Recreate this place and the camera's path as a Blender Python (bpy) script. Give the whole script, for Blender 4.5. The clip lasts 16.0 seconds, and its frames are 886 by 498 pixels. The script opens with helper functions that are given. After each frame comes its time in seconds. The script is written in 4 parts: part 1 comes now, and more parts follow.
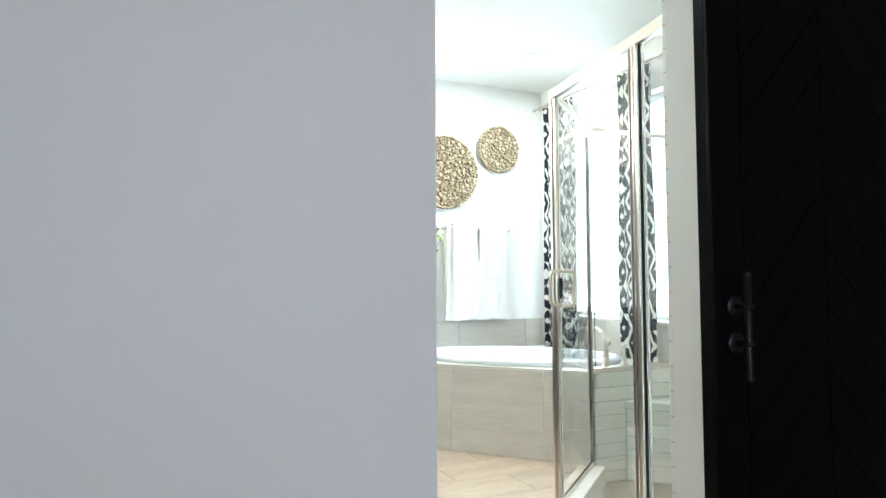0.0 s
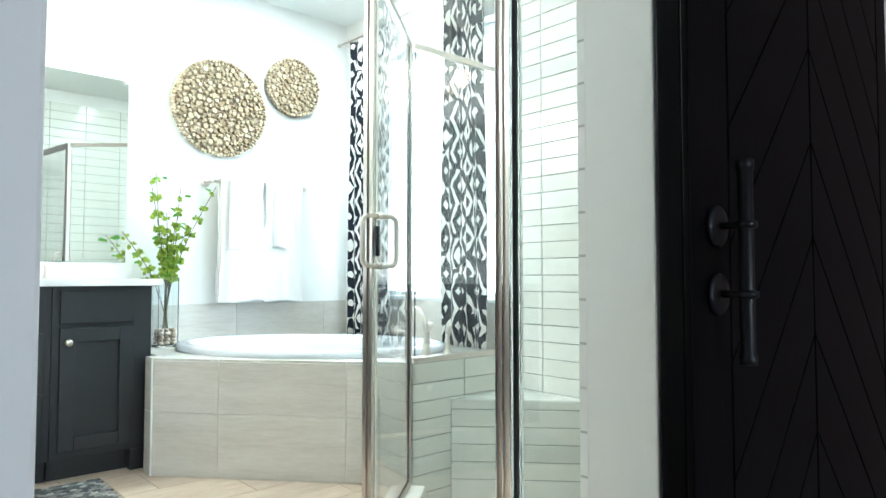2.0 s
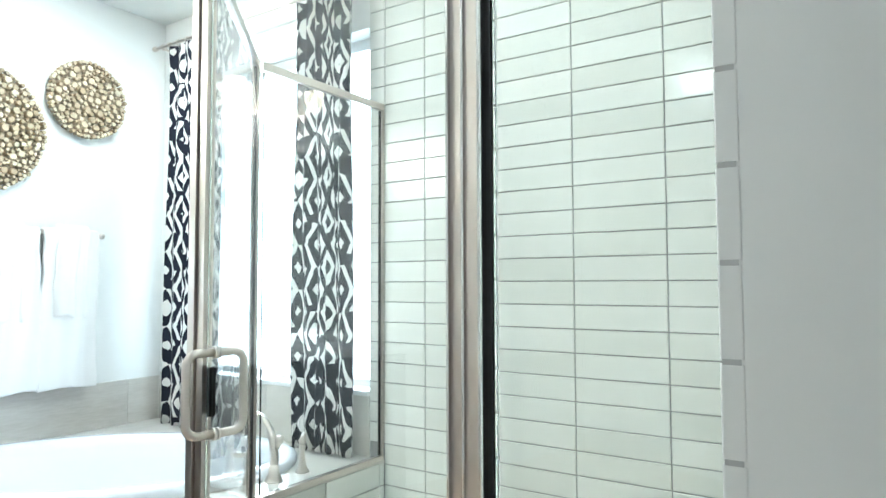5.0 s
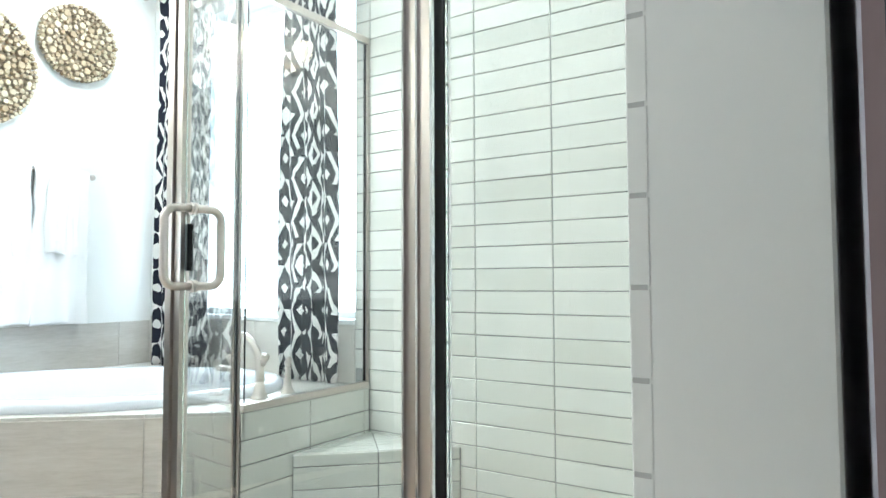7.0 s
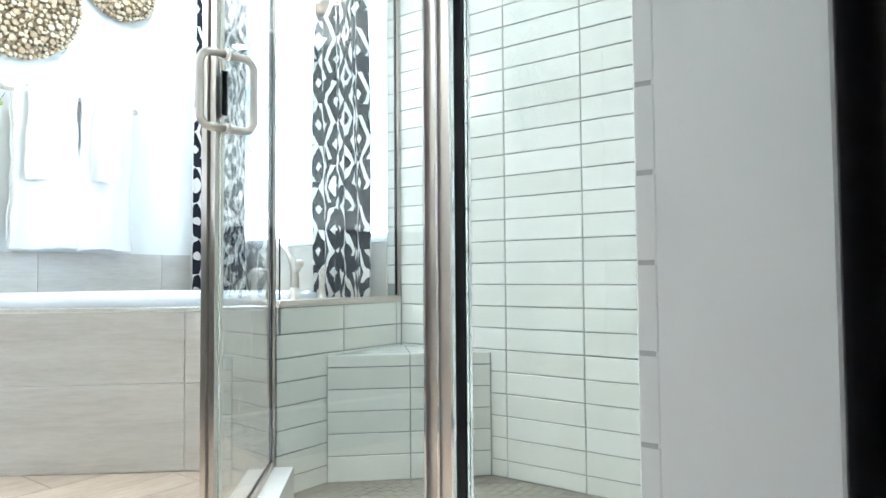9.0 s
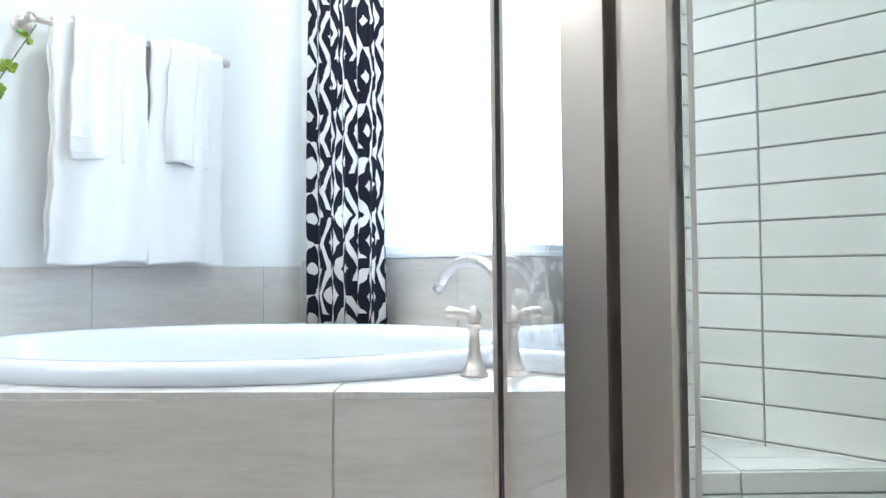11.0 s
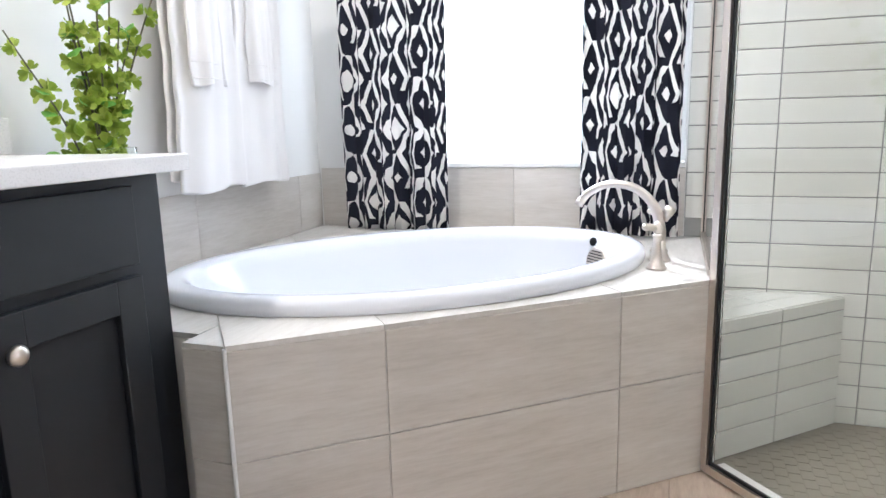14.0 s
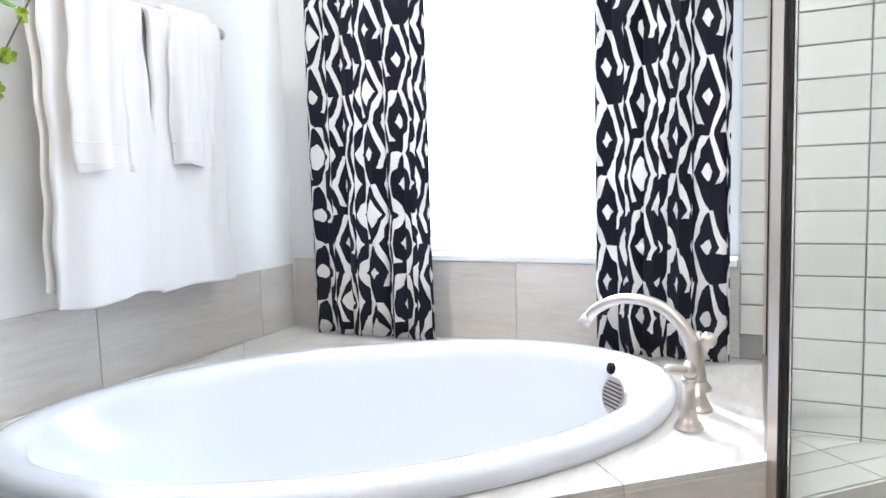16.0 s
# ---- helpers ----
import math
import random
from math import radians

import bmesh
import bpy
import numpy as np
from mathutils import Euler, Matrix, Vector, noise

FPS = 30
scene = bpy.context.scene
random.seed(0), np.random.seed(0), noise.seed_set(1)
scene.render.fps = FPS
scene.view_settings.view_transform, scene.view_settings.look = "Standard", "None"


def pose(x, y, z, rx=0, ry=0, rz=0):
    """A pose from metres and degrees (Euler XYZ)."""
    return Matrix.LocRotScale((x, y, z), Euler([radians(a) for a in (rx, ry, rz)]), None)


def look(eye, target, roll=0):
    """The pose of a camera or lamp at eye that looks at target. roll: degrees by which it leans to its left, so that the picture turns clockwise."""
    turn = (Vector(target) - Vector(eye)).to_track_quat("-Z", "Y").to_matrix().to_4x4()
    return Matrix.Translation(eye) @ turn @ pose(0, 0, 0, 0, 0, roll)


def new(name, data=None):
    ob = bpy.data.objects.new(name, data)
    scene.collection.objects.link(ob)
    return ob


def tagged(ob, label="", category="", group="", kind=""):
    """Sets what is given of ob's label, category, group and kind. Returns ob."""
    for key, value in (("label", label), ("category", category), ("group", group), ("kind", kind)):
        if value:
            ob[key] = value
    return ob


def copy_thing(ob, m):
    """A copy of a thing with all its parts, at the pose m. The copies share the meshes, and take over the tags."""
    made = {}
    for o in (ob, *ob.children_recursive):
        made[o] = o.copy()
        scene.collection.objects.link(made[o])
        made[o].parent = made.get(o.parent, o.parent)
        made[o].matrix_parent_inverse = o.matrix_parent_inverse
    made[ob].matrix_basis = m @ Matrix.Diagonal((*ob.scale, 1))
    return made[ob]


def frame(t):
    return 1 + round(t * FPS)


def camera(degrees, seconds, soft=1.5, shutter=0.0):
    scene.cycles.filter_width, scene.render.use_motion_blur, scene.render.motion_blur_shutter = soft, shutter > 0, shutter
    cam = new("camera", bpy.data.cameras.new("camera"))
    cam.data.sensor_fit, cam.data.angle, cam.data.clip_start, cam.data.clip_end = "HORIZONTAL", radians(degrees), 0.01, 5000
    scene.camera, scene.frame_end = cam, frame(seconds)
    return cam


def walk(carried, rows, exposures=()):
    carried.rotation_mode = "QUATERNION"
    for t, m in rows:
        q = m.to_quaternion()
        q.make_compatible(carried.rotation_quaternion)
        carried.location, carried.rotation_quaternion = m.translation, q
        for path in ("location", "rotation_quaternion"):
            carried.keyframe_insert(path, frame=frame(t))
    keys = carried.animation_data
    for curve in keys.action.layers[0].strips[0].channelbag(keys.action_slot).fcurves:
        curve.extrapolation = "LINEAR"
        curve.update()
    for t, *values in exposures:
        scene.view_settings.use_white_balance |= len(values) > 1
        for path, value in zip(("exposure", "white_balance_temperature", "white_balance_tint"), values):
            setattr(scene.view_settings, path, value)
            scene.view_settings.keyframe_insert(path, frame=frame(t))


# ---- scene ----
cam = camera(67.6, 16.0)
PATH = [
    (0, (0.433, 0.878, 1.052), (1.26, 2.696, 1.153), -0.3),
    (0.5, (0.49, 0.972, 0.96), (1.343, 2.777, 1.077), 0.1),
    (1, (0.695, 1.191, 0.939), (1.687, 2.925, 1.034), -0.3),
    (1.5, (0.866, 1.478, 0.94), (2.012, 3.115, 1.023), -0.1),
    (2, (0.958, 1.739, 0.908), (2.288, 3.23, 0.994), 0.0),
    (2.5, (1.06, 1.93, 0.88), (2.577, 3.23, 0.961), 0.2),
    (3, (1.281, 2.142, 0.863), (2.856, 3.371, 0.953), -0.3),
    (3.5, (1.345, 2.255, 0.946), (2.963, 3.426, 1.033), -0.5),
    (4, (1.373, 2.316, 1.141), (3.015, 3.454, 1.234), -0.6),
    (4.2, (1.35, 2.339, 1.21), (3.004, 3.459, 1.308), -0.2),
    (6.5, (1.375, 2.289, 1.239), (3.042, 3.39, 1.345), -0.2),
    (7, (1.359, 2.266, 0.95), (3.025, 3.368, 1.051), -0.2),
    (7.5, (1.304, 2.231, 0.755), (2.968, 3.337, 0.853), -0.6),
    (8, (1.189, 2.17, 0.619), (2.861, 3.264, 0.716), -0.4),
    (8.2, (1.168, 2.155, 0.590), (2.842, 3.246, 0.676), -0.5),
    (10.3, (1.85, 2.808, 0.751), (3.299, 4.185, 0.832), -0.4),
    (10.5, (1.879, 2.953, 0.755), (3.33, 4.328, 0.826), -0.6),
    (11, (1.911, 3.329, 0.741), (3.377, 4.689, 0.801), -0.5),
    (11.5, (1.782, 3.568, 0.773), (3.273, 4.9, 0.827), -0.7),
    (12, (1.683, 3.73, 0.741), (3.238, 4.984, 0.845), 0.2),
    (12.5, (1.595, 3.894, 0.746), (3.203, 5.078, 0.847), 0.3),
    (13, (1.35, 4.049, 0.882), (3.077, 5.056, 0.942), -0.5),
    (13.5, (1.08, 4.138, 0.943), (2.917, 4.913, 0.785), -1.0),
    (14, (0.997, 4.12, 0.949), (2.85, 4.771, 0.574), -1.4),
    (14.5, (1.015, 4.102, 0.978), (2.878, 4.639, 0.487), -1.4),
    (15, (1.098, 4.136, 1.05), (2.976, 4.648, 0.591), -1.5),
    (15.5, (1.23, 4.141, 1.057), (3.138, 4.678, 0.792), -1.5),
    (16, (1.585, 4.045, 1.016), (3.383, 4.899, 0.821), -1.9),
]
walk(cam, [(t, look(eye, target, roll)) for t, eye, target, roll in PATH],
     [(0.0, 0.78, 5400, -4), (1.0, 0.82, 5230, -7), (2.5, 0.92, 5080, -8), (3.0, 0.82, 5020, -7), (4.0, 0.68, 5020, -6), (6.5, 0.72, 5280, -2), (8.0, 0.92, 4950, -3), (10.0, 0.82, 5060, 2), (11.2, 0.45, 5030, 4), (12.2, 0.50, 5250, 6), (13.5, 0.38, 5500, 12), (14.5, 0.45, 5480, 12), (16.0, 0.38, 5450, 11)])

# ---- world, sun, large lights ----
world = bpy.data.worlds.new("sky")
scene.world = world
world.use_nodes = True
wn = world.node_tree.nodes
sky = wn.new("ShaderNodeTexSky")
sky.sky_type, sky.sun_disc = "NISHITA", False
sky.sun_elevation, sky.sun_rotation = radians(40), radians(44)
wn["Background"].inputs["Strength"].default_value = 0.15
world.node_tree.links.new(sky.outputs[0], wn["Background"].inputs["Color"])


def lamp(name, kind, m, energy, color=(1, 1, 1), size=None, angle=None, radius=None):
    data = bpy.data.lights.new(name, kind)
    data.energy, data.color = energy, color
    if size:
        data.shape, data.size, data.size_y = "RECTANGLE", size[0], size[1]
    if angle is not None:
        data.angle = radians(angle)
    if radius is not None:
        data.shadow_soft_size = radius
    ob = new(name, data)
    ob.matrix_world = m
    return ob


SUN_FROM = Vector((0.50, 0.52, 0.60))
lamp("sun", "SUN", look(SUN_FROM * 10, (0, 0, 0)), 3.0, (1, 0.96, 0.9), angle=0.6)
lamp("window_daylight", "AREA", look((3.68, 4.69, 1.56), (0, 4.69, 1.45)), 25, (0.96, 0.99, 1.0), size=(1.2, 1.5))
lamp("bedroom_daylight", "AREA", look((1.2, -2.6, 1.4), (1.0, 2, 1.2)), 38, (1.0, 0.84, 0.86), size=(1.8, 1.5))
# first is the tub can; shower and aisle lamps are added fill, unseen
for name, place, watts in (("can_light", (2.94, 4.755, 2.618), 11), ("shower_fill_light", (2.75, 3.2, 2.618), 6), ("aisle_fill_light", (0.85, 3.35, 2.618), 10)):
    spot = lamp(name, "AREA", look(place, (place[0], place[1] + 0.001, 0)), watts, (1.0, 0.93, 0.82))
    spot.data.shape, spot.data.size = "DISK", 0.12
lamp("vanity_bulb_light", "POINT", pose(1.22, 5.38, 2.16), 55, (1.0, 0.86, 0.70), radius=0.05)

# ---- materials ----
def material(name, base, rough=0.5, metal=0.0, **extra):
    m = bpy.data.materials.new(name)
    m.use_nodes = True
    b = m.node_tree.nodes["Principled BSDF"]
    b.inputs["Base Color"].default_value = (*base, 1)
    b.inputs["Roughness"].default_value = rough
    b.inputs["Metallic"].default_value = metal
    for key, value in extra.items():
        b.inputs[key.replace("_", " ")].default_value = value
    return m


def add(m, kind, **values):
    n = m.node_tree.nodes.new(kind)
    for key, value in values.items():
        n.inputs[key].default_value = value
    return n


def link(m, a, b):
    m.node_tree.links.new(a, b)


def coords(m, scale=(1, 1, 1), turn=(0, 0, 0), space="Object"):
    c = add(m, "ShaderNodeTexCoord")
    p = add(m, "ShaderNodeMapping")
    p.inputs["Scale"].default_value = scale
    p.inputs["Rotation"].default_value = turn
    link(m, c.outputs[space], p.inputs["Vector"])
    return p.outputs[0]


def noise_tex(m, vec, scale, detail=4.0, rough=0.55):
    n = add(m, "ShaderNodeTexNoise", Scale=scale, Detail=detail, Roughness=rough)
    link(m, vec, n.inputs["Vector"])
    return n.outputs[0]


def ramp(m, fac, stops):
    r = m.node_tree.nodes.new("ShaderNodeValToRGB")
    e = r.color_ramp.elements
    while len(e) < len(stops):
        e.new(0.5)
    for i, (at, col) in enumerate(stops):
        e[i].position = at
        e[i].color = (*col, 1)
    link(m, fac, r.inputs[0])
    return r.outputs[0]


def mixed(m, fac, a, b, how="MIX"):
    n = m.node_tree.nodes.new("ShaderNodeMix")
    n.data_type, n.blend_type = "RGBA", how
    for value, socket in ((fac, n.inputs["Factor"]), (a, n.inputs["A"]), (b, n.inputs["B"])):
        if isinstance(value, (int, float)):
            socket.default_value = value
        elif isinstance(value, tuple):
            socket.default_value = (*value, 1)
        else:
            link(m, value, socket)
    return n.outputs["Result"]


def bsdf(m):
    return m.node_tree.nodes["Principled BSDF"]


def bump(m, height, strength, distance=0.002):
    n = add(m, "ShaderNodeBump", Strength=strength, Distance=distance)
    link(m, height, n.inputs["Height"])
    link(m, n.outputs[0], bsdf(m).inputs["Normal"])


def wall_paint(name, base):
    m = material(name, base, 0.55)
    v = coords(m, space="Object")
    big = noise_tex(m, v, 1.6, 3)
    col = mixed(m, big, tuple(c * 0.96 for c in base), tuple(min(1, c * 1.02) for c in base))
    link(m, col, bsdf(m).inputs["Base Color"])
    bump(m, noise_tex(m, v, 220, 3), 0.12, 0.001)
    return m


def stone(name, stops, stretch, tint=0.06, gloss=0.42, turn=(0, 0, 0)):
    """Veined stoneware: long fine streaks along one axis, cloudy patches, a small change from tile to tile."""
    m = material(name, stops[1], gloss)
    v = coords(m, stretch, turn)
    info = add(m, "ShaderNodeObjectInfo")
    shift = m.node_tree.nodes.new("ShaderNodeVectorMath")
    shift.operation = "MULTIPLY_ADD"
    link(m, info.outputs["Random"], shift.inputs[0])
    shift.inputs[1].default_value = (7, 11, 13)
    link(m, v, shift.inputs[2])
    v = shift.outputs[0]
    veins = noise_tex(m, v, 11, 8, 0.74)
    cloud = noise_tex(m, v, 1.7, 3)
    both = mixed(m, 0.38, veins, cloud)
    col = ramp(m, both, [(0.36, stops[0]), (0.5, stops[1]), (0.64, stops[2])])
    hsv = add(m, "ShaderNodeHueSaturation")
    mp = add(m, "ShaderNodeMapRange")
    mp.inputs["To Min"].default_value, mp.inputs["To Max"].default_value = 1 - tint, 1 + tint
    link(m, info.outputs["Random"], mp.inputs["Value"])
    link(m, mp.outputs[0], hsv.inputs["Value"])
    link(m, col, hsv.inputs["Color"])
    link(m, hsv.outputs[0], bsdf(m).inputs["Base Color"])
    bump(m, noise_tex(m, v, 30, 7, 0.75), 0.35, 0.0015)
    return m


WALL = wall_paint("white_wall_paint", (0.77, 0.765, 0.745))
BEDROOM_WALL = wall_paint("bedroom_wall_paint", (0.40, 0.305, 0.265))
CEILING = wall_paint("ceiling_paint", (0.73, 0.74, 0.72))
TRIM = material("white_trim_paint", (0.82, 0.82, 0.81), 0.35)
GROUT = material("grey_grout", (0.30, 0.30, 0.29), 0.9)
FLOOR_GROUT = material("beige_floor_grout", (0.42, 0.34, 0.27), 0.9)
MOSAIC_GROUT = material("taupe_grout", (0.25, 0.228, 0.186), 0.9)
TRIM_GROUT = material("pale_grey_grout", (0.46, 0.455, 0.45), 0.9)
GROUT_LIGHT = material("light_grout", (0.68, 0.65, 0.60), 0.9)

CERAMIC = material("white_glazed_tile", (0.70, 0.70, 0.655), 0.16)
_v = coords(CERAMIC, space="Object")
_i = add(CERAMIC, "ShaderNodeObjectInfo")
_r = ramp(CERAMIC, _i.outputs["Random"], [(0.0, (0.66, 0.66, 0.61)), (0.5, (0.70, 0.70, 0.655)), (1.0, (0.73, 0.725, 0.685))])
link(CERAMIC, mixed(CERAMIC, noise_tex(CERAMIC, _v, 5, 3), _r, mixed(CERAMIC, 1.0, _r, (0.94, 0.945, 0.93), "MULTIPLY")), bsdf(CERAMIC).inputs["Base Color"])
bump(CERAMIC, noise_tex(CERAMIC, _v, 14, 2), 0.10, 0.002)

LIMESTONE = stone("grey_beige_stone_tile", [(0.505, 0.47, 0.425), (0.575, 0.54, 0.495), (0.63, 0.60, 0.56)], (1.0, 1.0, 9.0), tint=0.04)
DECK_STONE = stone("pale_deck_stone", [(0.50, 0.475, 0.44), (0.58, 0.555, 0.52), (0.65, 0.63, 0.60)], (1.0, 5.0, 1.0), turn=(0, 0, 0.85))
FLOOR_STONE = stone("beige_floor_stone", [(0.40, 0.315, 0.24), (0.50, 0.40, 0.315), (0.58, 0.48, 0.39)], (1.2, 6.0, 1.0), tint=0.08, gloss=0.4)
MOSAIC = stone("taupe_mosaic_stone", [(0.215, 0.195, 0.157), (0.228, 0.207, 0.167), (0.243, 0.221, 0.18)], (4, 4, 4), tint=0.03, gloss=0.55)

ACRYLIC = material("white_tub_acrylic", (0.69, 0.705, 0.75), 0.12, Coat_Weight=0.3)
QUARTZ = material("white_quartz_counter", (0.78, 0.775, 0.77), 0.22)
_v = coords(QUARTZ)
link(QUARTZ, ramp(QUARTZ, noise_tex(QUARTZ, _v, 260, 2), [(0.35, (0.72, 0.715, 0.71)), (0.5, (0.79, 0.785, 0.78))]), bsdf(QUARTZ).inputs["Base Color"])

CABINET = material("charcoal_cabinet_paint", (0.0062, 0.008, 0.0105), 0.5)
_v = coords(CABINET, (1, 1, 14))
bump(CABINET, noise_tex(CABINET, _v, 30, 4), 0.06, 0.001)
BLACK_WOOD = material("black_stained_wood", (0.003, 0.0028, 0.0033), 0.4, Specular_IOR_Level=0.04)
_v = coords(BLACK_WOOD, (14, 14, 1))
_g = noise_tex(BLACK_WOOD, _v, 12, 6, 0.6)
link(BLACK_WOOD, ramp(BLACK_WOOD, _g, [(0.35, (0.0010, 0.0009, 0.0012)), (0.65, (0.0028, 0.0026, 0.003))]), bsdf(BLACK_WOOD).inputs["Base Color"])
bump(BLACK_WOOD, _g, 0.2, 0.001)
IRON = material("black_iron", (0.004, 0.0045, 0.006), 0.42, 0.0, Specular_IOR_Level=0.25)
RUBBER = material("black_gasket", (0.010, 0.010, 0.011), 0.6)

NICKEL = material("brushed_nickel", (0.66, 0.60, 0.55), 0.30, 1.0)
_v = coords(NICKEL, (1, 1, 1))
bump(NICKEL, noise_tex(NICKEL, _v, 900, 2), 0.03, 0.0003)
CHROME = material("polished_chrome", (0.80, 0.80, 0.80), 0.08, 1.0)
MIRROR = material("mirror_silver", (0.86, 0.89, 0.87), 0.01, 1.0)
GLASS = material("clear_glass", (0.96, 0.985, 0.975), 0.0, Transmission_Weight=1.0, IOR=1.45)
PANE = material("thin_shower_glass", (0.985, 0.997, 0.99), 0.0, Transmission_Weight=1.0, IOR=1.45)
PANE_EDGE = material("green_glass_edge", (0.10, 0.20, 0.17), 0.15)

TERRY = material("white_terry_cloth", (0.78, 0.755, 0.735), 0.95, Sheen_Weight=0.15)
_v = coords(TERRY)
bump(TERRY, noise_tex(TERRY, _v, 420, 2), 0.5, 0.003)
ROD_WOOD = material("wood_slice", (0.55, 0.44, 0.30), 0.7)
_n = add(ROD_WOOD, "ShaderNodeNewGeometry")
_o = add(ROD_WOOD, "ShaderNodeObjectInfo")
_s = ROD_WOOD.node_tree.nodes.new("ShaderNodeMath")
_s.operation = "ADD"
link(ROD_WOOD, _n.outputs["Random Per Island"], _s.inputs[0])
link(ROD_WOOD, _o.outputs["Random"], _s.inputs[1])
_f = ROD_WOOD.node_tree.nodes.new("ShaderNodeMath")
_f.operation = "FRACT"
link(ROD_WOOD, _s.outputs[0], _f.inputs[0])
_c = ramp(ROD_WOOD, _f.outputs[0], [(0.0, (0.44, 0.34, 0.22)), (0.35, (0.56, 0.46, 0.32)), (0.7, (0.62, 0.53, 0.385)), (1.0, (0.70, 0.62, 0.48))])
_v = coords(ROD_WOOD)
link(ROD_WOOD, mixed(ROD_WOOD, noise_tex(ROD_WOOD, _v, 130, 4), mixed(ROD_WOOD, 1.0, _c, (0.72, 0.68, 0.62), "MULTIPLY"), _c), bsdf(ROD_WOOD).inputs["Base Color"])
DARK_BACK = material("dark_backing_board", (0.36, 0.285, 0.20), 0.9)
PEBBLE = material("river_pebble", (0.42, 0.35, 0.28), 0.55)
_n = add(PEBBLE, "ShaderNodeNewGeometry")
link(PEBBLE, ramp(PEBBLE, _n.outputs["Random Per Island"], [(0.0, (0.27, 0.19, 0.12)), (0.4, (0.50, 0.40, 0.29)), (0.75, (0.64, 0.55, 0.43)), (1.0, (0.38, 0.29, 0.21))]), bsdf(PEBBLE).inputs["Base Color"])
STEM = material("brown_green_stem", (0.10, 0.095, 0.05), 0.6)


def leafy(name, dark, mid, light):
    m = material(name, mid, 0.5, Subsurface_Weight=0.0)
    g = add(m, "ShaderNodeNewGeometry")
    c = ramp(m, g.outputs["Random Per Island"], [(0.0, dark), (0.5, mid), (1.0, light)])
    link(m, c, bsdf(m).inputs["Base Color"])
    t = add(m, "ShaderNodeBsdfTranslucent")
    link(m, c, t.inputs["Color"])
    mixer = add(m, "ShaderNodeMixShader", Fac=0.35)
    link(m, bsdf(m).outputs[0], mixer.inputs[1])
    link(m, t.outputs[0], mixer.inputs[2])
    link(m, mixer.outputs[0], m.node_tree.nodes["Material Output"].inputs["Surface"])
    return m


CALYX = leafy("yellow_green_calyx", (0.17, 0.25, 0.022), (0.29, 0.39, 0.04), (0.43, 0.50, 0.09))
LEAF = leafy("bright_green_leaf", (0.07, 0.20, 0.03), (0.14, 0.33, 0.05), (0.26, 0.45, 0.08))
CARPET = material("taupe_carpet", (0.22, 0.19, 0.17), 0.95)
bump(CARPET, noise_tex(CARPET, coords(CARPET), 300, 3), 0.6, 0.005)
BROWN_CLOTH = material("brown_curtain_cloth", (0.19, 0.135, 0.10), 0.9)
RUG = material("charcoal_woven_rug", (0.10, 0.105, 0.11), 0.95)
_n = add(RUG, "ShaderNodeNewGeometry")
link(RUG, ramp(RUG, _n.outputs["Random Per Island"], [(0.0, (0.05, 0.055, 0.065)), (0.45, (0.11, 0.115, 0.125)), (0.8, (0.30, 0.29, 0.275)), (1.0, (0.42, 0.41, 0.39))]), bsdf(RUG).inputs["Base Color"])


def glowing(name, color, strength):
    m = material(name, color, 0.5)
    bsdf(m).inputs["Emission Color"].default_value = (*color, 1)
    bsdf(m).inputs["Emission Strength"].default_value = strength
    return m


LAMP_GLOW = glowing("recessed_lamp_glow", (1.0, 0.93, 0.82), 5.0)
SHADE_GLOW = glowing("frosted_shade_glow", (1.0, 0.84, 0.62), 4.0)
DAYLIGHT = glowing("hazy_daylight", (0.97, 0.985, 1.0), 2.5)


